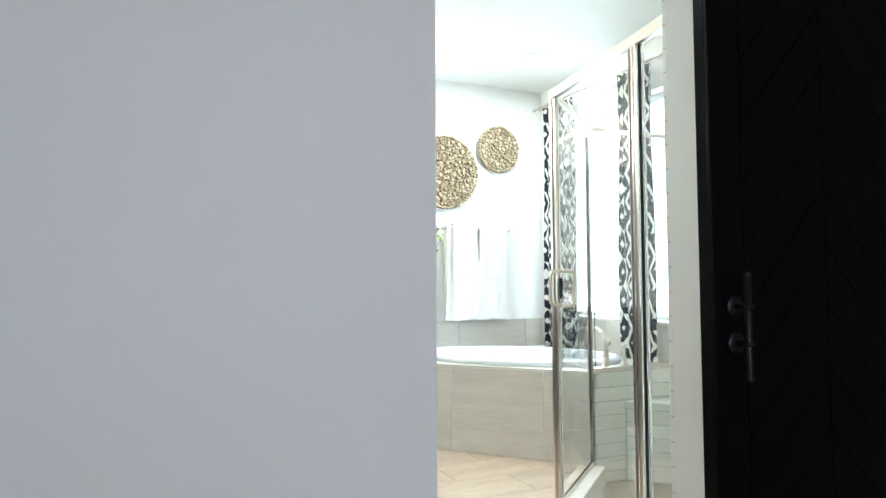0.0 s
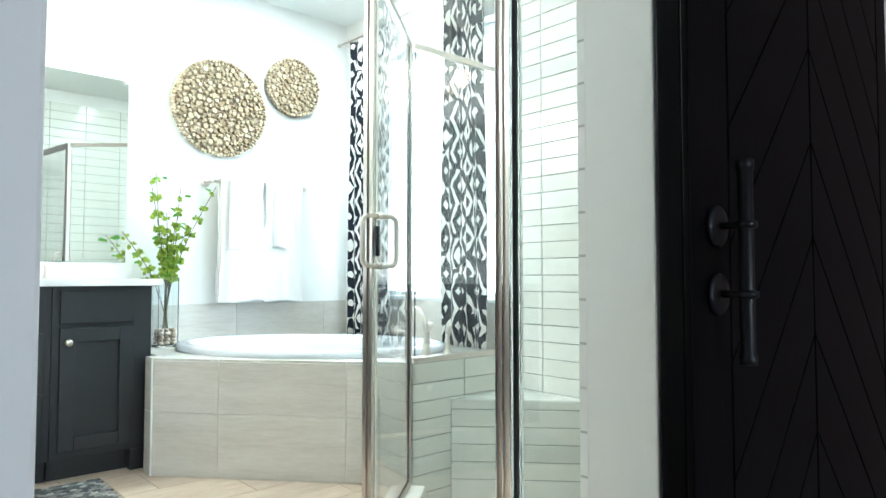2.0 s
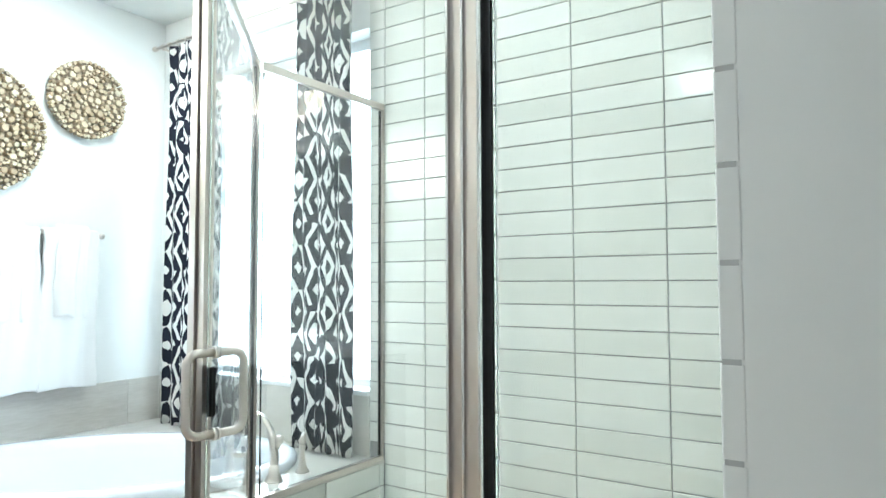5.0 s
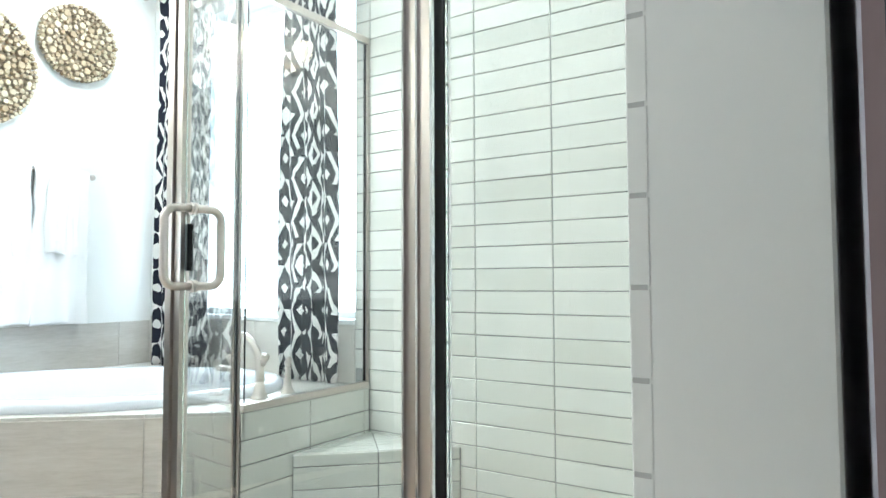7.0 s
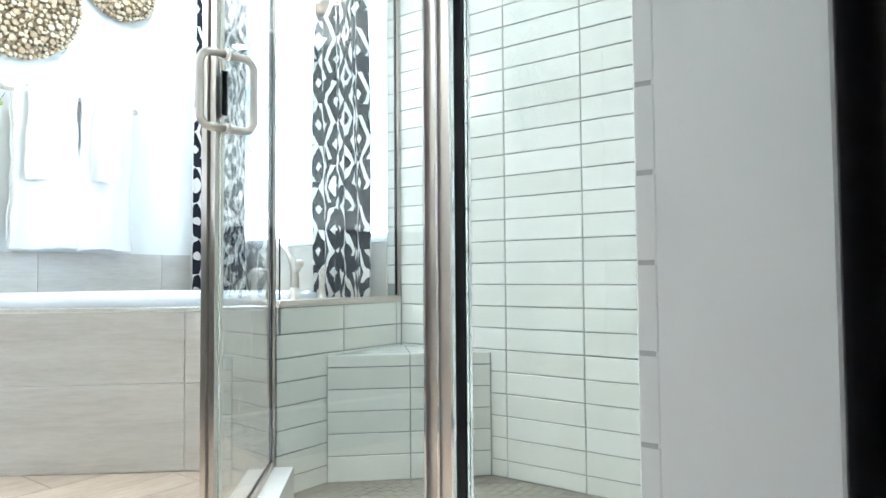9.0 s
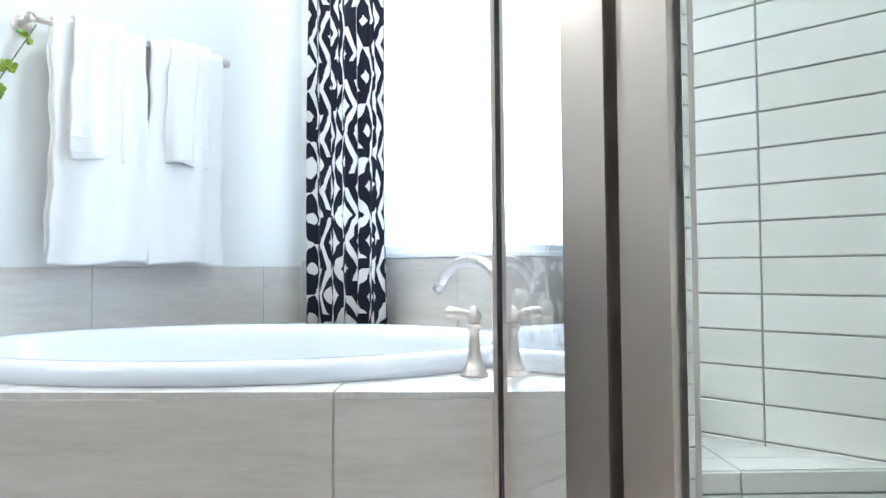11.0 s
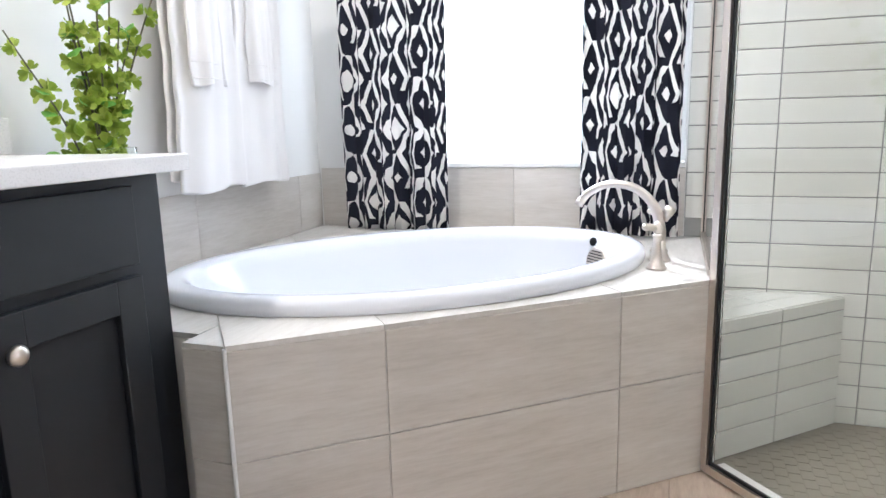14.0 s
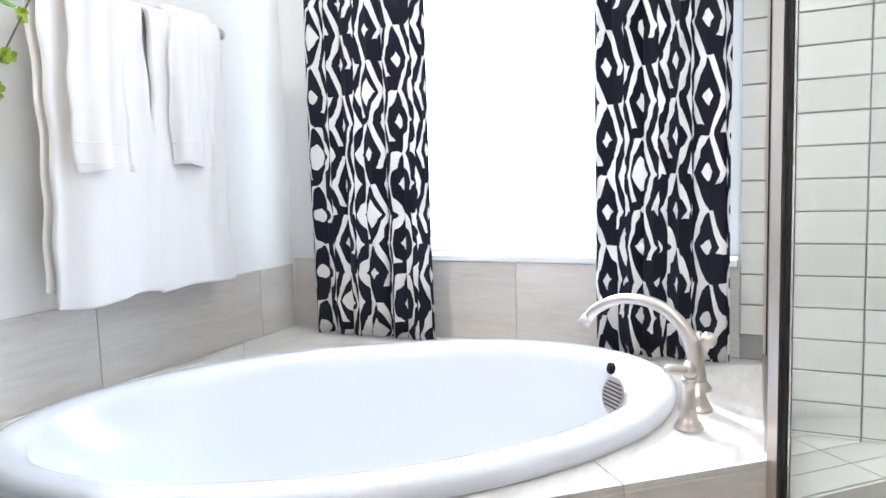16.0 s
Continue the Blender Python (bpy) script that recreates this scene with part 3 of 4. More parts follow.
def face_tiles(a, b, joints, zs, mat, t=0.004):
    """Large tiles on the upright face from plan point a to b; the face looks to the right of that way."""
    d = b - a
    m = Matrix.Translation((a.x, a.y, 0)) @ Matrix.Rotation(math.atan2(d.y, d.x), 4, "Z")
    tile_wall(deck, m, joints, zs, mat, t, 0.0022)


face_tiles(APW, APE, [0, J1, J2, LEN - 0.004], [0.002, 0.288, DECK - 0.011], LIMESTONE)
face_tiles(Vector((APW.x, 5.028)), APW, [0, 5.028 - APW.y], [0.002, 0.288, DECK - 0.011], LIMESTONE)
part("edge_trim", tube([(APW.x - 0.006, APW.y - 0.004, 0.0), (APW.x - 0.006, APW.y - 0.004, DECK - 0.004)], 0.0045, 8), TRIM, deck, "pale corner trim")

# splash tiles round the tub
mN = Matrix.Translation((0, N, 0))
SPLASH = 0.757
splash = structure("splash_north", box((2.05, N - 0.004, DECK - 0.01), (E, N + 0.002, SPLASH - 0.003)), GROUT_LIGHT, "stone tile splash band along the towel wall", "splash band")
tile_wall(splash, Matrix.Translation((0, N - 0.002, 0)), [2.06, 2.672, 3.272, E - 0.008], [DECK + 0.002, SPLASH], LIMESTONE, 0.0055, 0.0022)
splash_e = structure("splash_east", box((E - 0.004, 4.09, DECK - 0.01), (E + 0.002, N - 0.012, WIN[2] - 0.004)), GROUT_LIGHT, "stone tile splash band under the window", "splash band")
tile_wall(splash_e, Matrix.Translation((-0.002, 0, 0)) @ ROT_E, [4.082, 4.69, 5.30, N - 0.012], [DECK + 0.002, WIN[2] + 0.002], LIMESTONE, 0.0055, 0.0022)

# window
window = structure("window_1", box((E + 0.09, WIN[0], WIN[2]), (E + 0.13, WIN[0] + 0.05, WIN[3]), 0.003), TRIM, "white framed window, blown out by daylight", "window")
for lo, hi in (((E + 0.09, WIN[1] - 0.05, WIN[2]), (E + 0.13, WIN[1], WIN[3])), ((E + 0.09, WIN[0] + 0.05, WIN[2]), (E + 0.13, WIN[1] - 0.05, WIN[2] + 0.05)), ((E + 0.09, WIN[0] + 0.05, WIN[3] - 0.05), (E + 0.13, WIN[1] - 0.05, WIN[3]))):
    part("window_frame", box(lo, hi, 0.003), TRIM, window)
pane = part("pane", box((E + 0.105, WIN[0] + 0.05, WIN[2] + 0.05), (E + 0.111, WIN[1] - 0.05, WIN[3] - 0.05)), GLASS, window)
pane.visible_shadow = False
part("window_sill", box((E - 0.012, WIN[0] + 0.002, WIN[2] + 0.0025), (E + 0.13, WIN[1] - 0.002, WIN[2] + 0.022), 0.004), TRIM, window, "white window sill")
bed_window = structure("window_2", box((0.3, -2.72, 0.65), (0.36, -2.67, 2.15), 0.003), TRIM, "white framed bedroom window", "window")
for lo, hi in (((2.04, -2.72, 0.65), (2.1, -2.67, 2.15)), ((0.36, -2.72, 0.65), (2.04, -2.67, 0.71)), ((0.36, -2.72, 2.09), (2.04, -2.67, 2.15)), ((1.17, -2.72, 0.71), (1.23, -2.67, 2.09))):
    part("window_frame", box(lo, hi, 0.003), TRIM, bed_window)

# bullnose tile up the corner between doorway and shower
part("grout_bed", box((DE - 0.00025, S1 - 0.0105, 0.0), (DE + 0.039, S1 + 0.0032, DH - 0.01)), TRIM_GROUT, wall_south, "pale grey grout")
bull = box((0.0011, -0.0135, 0.0010), (0.040, 0.005, 0.0742), 0.0016)
bull_mesh = bpy.data.meshes.new("bullnose_tile")
bull.to_mesh(bull_mesh)
bull.free()
bull_mesh.materials.append(WALL)
for k in range(30):
    ob = new("bullnose_tile", bull_mesh)
    ob.parent = wall_south
    ob.matrix_basis = Matrix.Translation((DE - 0.0015, S1, 0.043 + 0.0752 * k))

# ---- shower things ----
bench = thing("shower_bench", "corner shower bench tiled in white ceramic", "bench", (E, 4.0, PAN))
BL, BR = Vector((3.024, 4.0)), Vector((E - 0.008, 3.566))
BZ = 0.352


def rel(bm, at):
    bmesh.ops.translate(bm, verts=bm.verts[:], vec=[-c for c in at])
    return bm


B0 = (E, 4.0, PAN)
part("core", rel(prism([(BL.x, BL.y), (BR.x, BR.y), (BR.x, BL.y)], PAN, BZ - 0.005), B0), GROUT, bench)
bd = BR - BL
mB = Matrix.Translation((BL.x - E, BL.y - 4.0, -PAN)) @ Matrix.Rotation(math.atan2(bd.y, bd.x), 4, "Z")
tile_wall(bench, mB, [0.004, bd.length / 2, bd.length - 0.004], [PAN] + [BZ - 0.045 - 0.0787 * k for k in range(4, -1, -1)] + [BZ - 0.001], CERAMIC)
bu = bd.normalized()
bv = Vector((-bu.y, bu.x))
for k in range(4):
    for half in range(2):
        strip = [(BL.x, BL.y), (BR.x, BR.y), (BR.x, BL.y)]
        base = bv.dot(BL)
        strip = clip(strip, bv.x, bv.y, base + (k + 1) * 0.0815)
        strip = clip(strip, -bv.x, -bv.y, -(base + k * 0.0815))
        mid = bu.dot(BL) + bd.length / 2
        strip = clip(strip, bu.x, bu.y, mid) if half == 0 else clip(strip, -bu.x, -bu.y, -mid)
        if len(strip) >= 3:
            strip = inset_poly(strip, 0.0018)
            if len(strip) >= 3:
                part("tile", rel(prism(strip, BZ - 0.006, BZ, 0.001), B0), CERAMIC, bench)

# glass enclosure
enclosure = thing("shower_enclosure", "brushed nickel framed glass shower enclosure", "shower", (STILE.x, STILE.y, 0.008))
O = (STILE.x, STILE.y, 0.008)
HINGE = WALL_END + (STILE - WALL_END) * 0.315
TOP = 1.962
GT = 0.008


def frame_bar(name, a, b, z0, z1, w, mat=NICKEL, off=0.0, parent=None, label=""):
    return part(name, rel(slab(a, b, z0, z1, off - w / 2, off + w / 2, 0.002), O), mat, parent or enclosure, label)


def upright(name, at, way, wide, deep, z0, z1, mat=NICKEL, label="", off=0.0):
    d = way.normalized()
    return part(name, rel(slab(at - d * wide / 2, at + d * wide / 2, z0, z1, off - deep / 2, off + deep / 2, 0.003), O), mat, enclosure, label)


dd = (STILE - WALL_END).normalized()
pd = (POST - STILE).normalized()
frame_bar("header_rail", WALL_END + dd * 0.001, STILE - dd * 0.002, TOP - 0.042, TOP, 0.034)
frame_bar("bottom_channel", WALL_END + dd * 0.001, STILE, 0.0095, 0.028, 0.03)
frame_bar("header_rail", STILE + pd * 0.012, POST, TOP - 0.03, TOP - 0.001, 0.024)
frame_bar("bottom_channel", STILE, POST, 0.0092, 0.03, 0.026)
part("gasket", rel(slab(STILE + pd * 0.02, POST, 0.031, 0.04, -0.006, 0.006), O), RUBBER, enclosure, "black rubber gasket")
upright("corner_post", STILE, dd, 0.026, 0.034, 0.0285, TOP - 0.001)
upright("door_stile", STILE - dd * 0.03, dd, 0.026, 0.024, 0.03, TOP - 0.045)
upright("hinge_post", HINGE + dd * 0.016, dd, 0.026, 0.030, 0.029, TOP - 0.043)
upright("hinge_post", HINGE - dd * 0.012, dd, 0.026, 0.034, 0.029, TOP - 0.043)
upright("gasket", HINGE - dd * 0.030, dd, 0.009, 0.014, 0.029, TOP - 0.043, RUBBER, "black rubber gasket")
for k in (0.0025, 0.0285, -0.0245):
    upright("bead", HINGE + dd * k, dd, 0.004, 0.040, 0.029, TOP - 0.043, CHROME, "bright polished edge bead")
upright("wall_channel", WALL_END + dd * 0.014, dd, 0.018, 0.026, 0.029, TOP - 0.043)
upright("tub_post", POST - pd * 0.010, pd, 0.022, 0.030, 0.0305, TOP)
upright("gasket", POST - pd * 0.026, pd, 0.009, 0.016, 0.0305, TOP - 0.031, RUBBER, "black rubber gasket")
PW0, PW1 = Vector((POST.x + 0.024, 4.013)), Vector((E - 0.008, 4.013))
frame_bar("pony_channel", PW0, PW1, DECK + 0.001, DECK + 0.020, 0.026)
frame_bar("header_rail", PW0, PW1, TOP - 0.03, TOP - 0.002, 0.024)
frame_bar("pony_cap", PW0, PW1, DECK - 0.004, DECK + 0.0005, 0.030)
upright("wall_channel", PW1 - Vector((0.008, 0)), Vector((1, 0)), 0.014, 0.024, DECK + 0.021, TOP - 0.031)
upright("gasket", PW1 - Vector((0.019, 0)), Vector((1, 0)), 0.006, 0.012, DECK + 0.021, TOP - 0.031, RUBBER)


def glass(a, b, z0, z1):
    ob = part("glass_pane", rel(slab(a, b, z0, z1, -GT / 2, GT / 2, 0.0), O), PANE, enclosure, "clear glass pane")
    ob.visible_shadow = False
    return ob


glass(HINGE + dd * 0.030, STILE - dd * 0.045, 0.032, TOP - 0.047)
glass(WALL_END + dd * 0.024, HINGE - dd * 0.036, 0.031, TOP - 0.045)
glass(STILE + pd * 0.019, POST - pd * 0.032, 0.034, TOP - 0.032)
glass(PW0 + Vector((0.012, 0)), PW1 - Vector((0.022, 0)), DECK + 0.022, TOP - 0.033)

# back-to-back loop handles through the door
hp = STILE - dd * 0.078
hn = Vector((-dd.y, dd.x))
for side in (1, -1):
    pts = []
    reach, z0, z1, r = 0.062, 0.944, 1.100, 0.024
    w = hn * side
    pts.append((hp, z0, 0.006))
    pts.append((hp, z0, reach - r))
    for k in range(1, 7):
        a = k / 6 * math.pi / 2
        pts.append((hp, z0 + r - r * math.cos(a), reach - r + r * math.sin(a)))
    for k in range(0, 7):
        a = k / 6 * math.pi / 2
        pts.append((hp, z1 - r + r * math.sin(a), reach - r + r * math.cos(a)))
    pts.append((hp, z1, 0.006))
    path = [Vector((p.x + w.x * d, p.y + w.y * d, z)) - Vector(O) for p, z, d in pts]
    part("pull_handle", tube(path, 0.0085, 12), NICKEL, enclosure, "brushed loop pull handle", True)
    for z in (z0, z1):
        q = Vector((hp.x + w.x * 0.005, hp.y + w.y * 0.005, z)) - Vector(O)
        part("washer", tube([q, q + Vector((w.x, w.y, 0)) * 0.004], 0.0125, 16), NICKEL, enclosure)
part("latch_strip", rel(slab(hp + dd * 0.012, hp + dd * 0.022, 0.975, 1.07, -0.009, 0.009), O), IRON, enclosure, "dark magnetic latch strip")

# ---- barn door ----
barn = thing("barn_door", "black stained wooden barn door with chevron boards, slid open", "door", (1.828, 2.196, 0))
BX0, BX1, BY0, BY1, BH = 1.828, 2.776, 2.196, 2.246, 2.34
OB = (BX0, BY0, 0)
part("backing", rel(box((BX0 + 0.001, BY0 + 0.012, 0.012), (BX1 - 0.001, BY1, BH - 0.002), 0.002), OB), BLACK_WOOD, barn)
part("stile", rel(box((BX0, BY0, 0.01), (BX0 + 0.118, BY0 + 0.0118, BH), 0.0025), OB), BLACK_WOOD, barn)
part("stile", rel(box((BX1 - 0.072, BY0, 0.01), (BX1, BY0 + 0.0118, BH), 0.0025), OB), BLACK_WOOD, barn)
XL0, XL1, XC = BX0 + 0.122, BX1 - 0.076, 2.284


def board(poly):
    """A board cut in the door's face; poly in (x, z)."""
    bm = prism(poly, 0, 0.0115, 0.002)
    m = Matrix(((1, 0, 0, -BX0), (0, 0, -1, 0.0118), (0, 1, 0, 0), (0, 0, 0, 1)))
    bm.transform(m)
    return bm


for side in (-1, 1):
    x_in, x_out = (XC - 0.002, XL0) if side < 0 else (XC + 0.002, XL1)
    run = abs(x_out - x_in)
    for k in range(-3, 15):
        z = 0.092 + 0.178 * k
        poly = [(x_in, z), (x_in, z + 0.1745), (x_out, z + 0.1745 - run * 1.13), (x_out, z - run * 1.13)]
        area = sum(a[0] * b[1] - b[0] * a[1] for a, b in zip(poly, poly[1:] + poly[:1]))
        if area < 0:
            poly = poly[::-1]
        poly = clip(poly, 0, 1, BH - 0.01)
        poly = clip(poly, 0, -1, -0.012) if len(poly) > 2 else poly
        if len(poly) > 2:
            part("board", board(poly), BLACK_WOOD, barn)
RX, RY = 1.902 - BX0, 2.152 - BY0
part("pull_rod", lathe([(0.0105, 0.785), (0.0125, 0.787), (0.0125, 0.797), (0.0105, 0.80), (0.0105, 1.060), (0.0125, 1.062), (0.0125, 1.074), (0.0105, 1.076)], (RX, RY, 0), None, 20), IRON, barn, "black iron pull rod", True)
for z in (0.884, 0.983):
    part("pull_post", tube([(RX, RY, z), (RX, -0.002, z)], 0.0055, 12), IRON, barn, smooth=True)
    part("rose_plate", lathe([(0.0, -0.004), (0.03, -0.004), (0.031, 0.0), (0.028, 0.003), (0.012, 0.005), (0.0, 0.005)], (RX, -0.004, z), Matrix.Rotation(radians(90), 4, "X"), 28), IRON, barn, "round black iron plate", True)
    part("ring", lathe([(0.0108, -0.006), (0.0155, -0.004), (0.0155, 0.004), (0.0108, 0.006)], (RX, RY, z), None, 20), IRON, barn, smooth=True)

# ---- tub ----
tub = thing("bathtub", "white oval drop-in acrylic bathtub", "bathtub", (TUB_C.x, TUB_C.y, DECK))
ROWS_TUB = [  # offset inwards from the rim, height over the deck
    (0.004, 0.001), (0.0, 0.012), (0.001, 0.026), (0.008, 0.036), (0.022, 0.041), (0.05, 0.041), (0.066, 0.036), (0.076, 0.024), (0.083, 0.0), (0.092, -0.06), (0.105, -0.16), (0.125, -0.27), (0.155, -0.33), (0.20, -0.352)]
bm = bmesh.new()
rings = []
n = 96
for d, h in ROWS_TUB:
    ring = []
    for k in range(n):
        a = 2 * math.pi * k / n
        slope = 1.0 + (0.55 * max(0, -math.cos(a)) if h < 0.0 else 0.0)
        p = U * (TUB_A - d * slope) * math.cos(a) + V * (TUB_B - d) * math.sin(a)
        ring.append(bm.verts.new((p.x, p.y, h)))
    rings.append(ring)
for a, b in zip(rings, rings[1:]):
    for k in range(n):
        bm.faces.new((a[k], a[(k + 1) % n], b[(k + 1) % n], b[k]))
bm.faces.new(rings[-1])
part("shell", bm, ACRYLIC, tub, "glossy white tub shell", True)


def tub_wall(angle, h):
    """A place on the inner wall and the turn that faces the tub's middle."""
    for (d0, h0), (d1, h1) in zip(ROWS_TUB[7:], ROWS_TUB[8:]):
        if h1 <= h <= h0:
            d = d0 + (d1 - d0) * (h0 - h) / (h0 - h1)
    p = U * (TUB_A - d) * math.cos(angle) + V * (TUB_B - d) * math.sin(angle)
    nrm = (U * math.cos(angle) / TUB_A + V * math.sin(angle) / TUB_B).normalized()
    return Vector((p.x, p.y, h)), Vector((-nrm.x, -nrm.y, 0.25)).normalized().to_track_quat("Z", "Y").to_matrix().to_4x4()


place, turn = tub_wall(radians(3), -0.046)
part("overflow_plate", lathe([(0.0, 0.012), (0.043, 0.012), (0.048, 0.008), (0.049, -0.004)][::-1], place, turn, 32), NICKEL, tub, "ribbed nickel overflow plate", True)
bm = bmesh.new()
for k in range(-3, 4):
    w = math.sqrt(max(0.0, 0.037 ** 2 - (k * 0.0095) ** 2))
    add_box(bm, (-w, k * 0.0095 - 0.0015, 0.0125), (w, k * 0.0095 + 0.0015, 0.0145))
bm.transform(Matrix.Translation(place) @ turn)
part("overflow_slots", bm, IRON, tub, "dark slots of the overflow")
place, turn = tub_wall(radians(8), 0.012)
part("badge", lathe([(0.0145, -0.002), (0.0145, 0.003), (0.012, 0.005), (0.0, 0.005)], place, turn, 20), IRON, tub, "small dark round badge", True)

# ---- tub filler ----
filler = thing("tub_faucet", "brushed nickel roman tub filler with two levers", "faucet", (3.008, 4.153, DECK))


def flare(h, top=0.0085):
    return [(0.027, 0.0), (0.027, 0.005), (0.023, 0.008), (0.0235, 0.012), (0.018, 0.018), (0.013, 0.042), (0.0105, h * 0.7), (top + 0.002, h * 0.86), (top + 0.005, h * 0.9), (top + 0.005, h * 0.96), (top, h)]


part("spout_base", lathe([(0.032, 0), (0.032, 0.006), (0.027, 0.009), (0.027, 0.014), (0.020, 0.028), (0.0170, 0.06)], (0, 0, 0), None, 28), NICKEL, filler, smooth=True)
sp = curve_points([(0, 0, 0.05), (0.0, 0.0, 0.10), (0.004, 0.022, 0.165), (0.011, 0.076, 0.212), (0.020, 0.148, 0.222), (0.027, 0.206, 0.197), (0.030, 0.231, 0.170)], 34)
part("spout", tube(sp, [0.0170 - 0.0055 * min(1, k / 22) for k in range(35)], 18), NICKEL, filler, "arched nickel spout", True)
part("spout_tip", tube([sp[-1] + Vector((0, -0.004, 0.006)), sp[-1] + Vector((0.001, 0.010, -0.014))], [0.0120, 0.0137], 18), NICKEL, filler, smooth=True)
part("diverter_knob", lathe([(0.009, 0), (0.009, 0.016), (0.014, 0.020), (0.0165, 0.032), (0.013, 0.044), (0.0, 0.048)], (0.002, -0.012, 0.118), Matrix.Rotation(radians(22), 4, "X"), 20), NICKEL, filler, smooth=True)
for dx in (-0.118, 0.14):
    part("valve", lathe(flare(0.10), (dx, 0.004, 0), None, 28), NICKEL, filler, "flared nickel valve body", True)
    part("lever_hub", lathe([(0.010, 0.100), (0.0135, 0.106), (0.0145, 0.116), (0.009, 0.124), (0.006, 0.132), (0.0, 0.134)], (dx, 0.004, 0), None, 20), NICKEL, filler, smooth=True)
    sgn = -1 if dx < 0 else 1
    part("lever", tube(curve_points([(dx, 0.004, 0.114), (dx + sgn * 0.016, 0.016, 0.118), (dx + sgn * 0.034, 0.032, 0.122), (dx + sgn * 0.044, 0.042, 0.123)], 10), [0.007, 0.0075, 0.008, 0.009, 0.010, 0.0105, 0.0105, 0.0105, 0.010, 0.008, 0.004], 12), NICKEL, filler, "nickel lever handle", True)

# ---- curtains ----
rod = thing("curtain_rod", "slim grey curtain rod with rings over the window", "curtain rod", (E - 0.09, 4.7, 2.462))
part("pole", tube([(0, -0.68, 0), (0, 0.76, 0)], 0.008, 14), NICKEL, rod, smooth=True)
for y in (-0.68, 0.76):
    part("finial", lathe([(0.008, 0), (0.013, 0.004), (0.013, 0.022), (0.0, 0.026)], (0, y, 0), Matrix.Rotation(radians(90 if y < 0 else -90), 4, "X"), 16), NICKEL, rod, smooth=True)
    b = y * 0.955
    part("bracket", tube([(0, b, 0.0), (0.045, b, -0.004), (0.088, b, -0.02)], 0.006, 10), NICKEL, rod, smooth=True)
for y in (-0.60, -0.53, -0.46, -0.39, -0.32, 0.36, 0.43, 0.50, 0.57, 0.64, 0.70):
    bm = bmesh.new()
    add_tube(bm, [(0.015 * math.cos(a), y, 0.015 * math.sin(a) - 0.006) for a in (2 * math.pi * k / 18 for k in range(19))], 0.0022, 6)
    part("ring", bm, NICKEL, rod, smooth=True)


def curtain(y0, y1, folds, z0, z1, seed, depth, pinch):
    """Pleated cloth hung along y; the pattern's map follows the cloth."""
    rnd = random.Random(seed)
    phase = [rnd.uniform(0, 6.28) for _ in range(4)]
    ob = thing("curtain", "black and white ikat patterned curtain panel, drawn aside", "curtain", (E - 0.09, (y0 + y1) / 2, z0), "curtains at the tub window")
    bm = bmesh.new()
    uv = bm.loops.layers.uv.new("cloth")
    nu, nv = folds * 16, 30
    grid, us = [], []
    for j in range(nv + 1):
        v = j / nv
        z = z0 + (z1 - z0) * v
        row, urow, run, last = [], [], 0.0, None
        for i in range(nu + 1):
            s = i / nu
            gather = 1 - pinch * v ** 2
            y = (y0 + y1) / 2 + (s - 0.5) * (y1 - y0) * gather
            swing = depth * (0.75 + 0.25 * math.sin(3 * s * 6.28 + phase[0])) * (0.8 + 0.2 * math.sin(2.2 * v + phase[1]))
            a = folds * 6.283 * (s + 0.018 * math.sin(5.3 * v + phase[2] + 9 * s))
            x = E - 0.09 + swing * math.sin(a) + 0.006 * math.sin(7 * v + 11 * s + phase[3])
            y += 0.35 * depth * math.sin(2 * a) * 0.5
            p = Vector((x, y, z))
            if last is not None:
                run += (p - last).length
            last = p
            row.append(bm.verts.new(p - Vector((E - 0.09, (y0 + y1) / 2, z0))))
            urow.append(run)
        grid.append(row)
        us.append(urow)
    for j in range(nv):
        for i in range(nu):
            f = bm.faces.new((grid[j][i], grid[j][i + 1], grid[j + 1][i + 1], grid[j + 1][i]))
            for loop, (jj, ii) in zip(f.loops, ((j, i), (j, i + 1), (j + 1, i + 1), (j + 1, i))):
                loop[uv].uv = (us[15][ii] + seed, z0 + (z1 - z0) * jj / nv)
    cloth = part("cloth", bm, IKAT, ob, smooth=True)
    th = cloth.modifiers.new("thickness", "SOLIDIFY")
    th.thickness = 0.0022
    return ob


curtain(4.922, 5.352, 6, DECK + 0.008, 2.445, 3, 0.024, 0.06)
curtain(4.098, 4.432, 5, DECK + 0.012, 2.445, 8, 0.024, 0.05)

# ---- towels ----
BAR_Z, BAR_Y = 1.462, N - 0.075
bar = thing("towel_bar", "brushed nickel towel bar on the wall", "towel bar", (2.792, N, BAR_Z))
part("bar", tube([(-0.315, -0.075, 0), (0.285, -0.075, 0)], 0.0085, 14), NICKEL, bar, smooth=True)
for x in (-0.315, 0.285):
    part("post", tube([(x, -0.012, 0), (x, -0.03, 0), (x, -0.06, 0), (x, -0.088, 0)], [0.014, 0.010, 0.010, 0.015], 16), NICKEL, bar, smooth=True)
    part("rose", lathe([(0.027, 0), (0.027, 0.006), (0.02, 0.012), (0.0, 0.013)], (x, 0, 0), Matrix.Rotation(radians(90), 4, "X"), 24), NICKEL, bar, smooth=True)


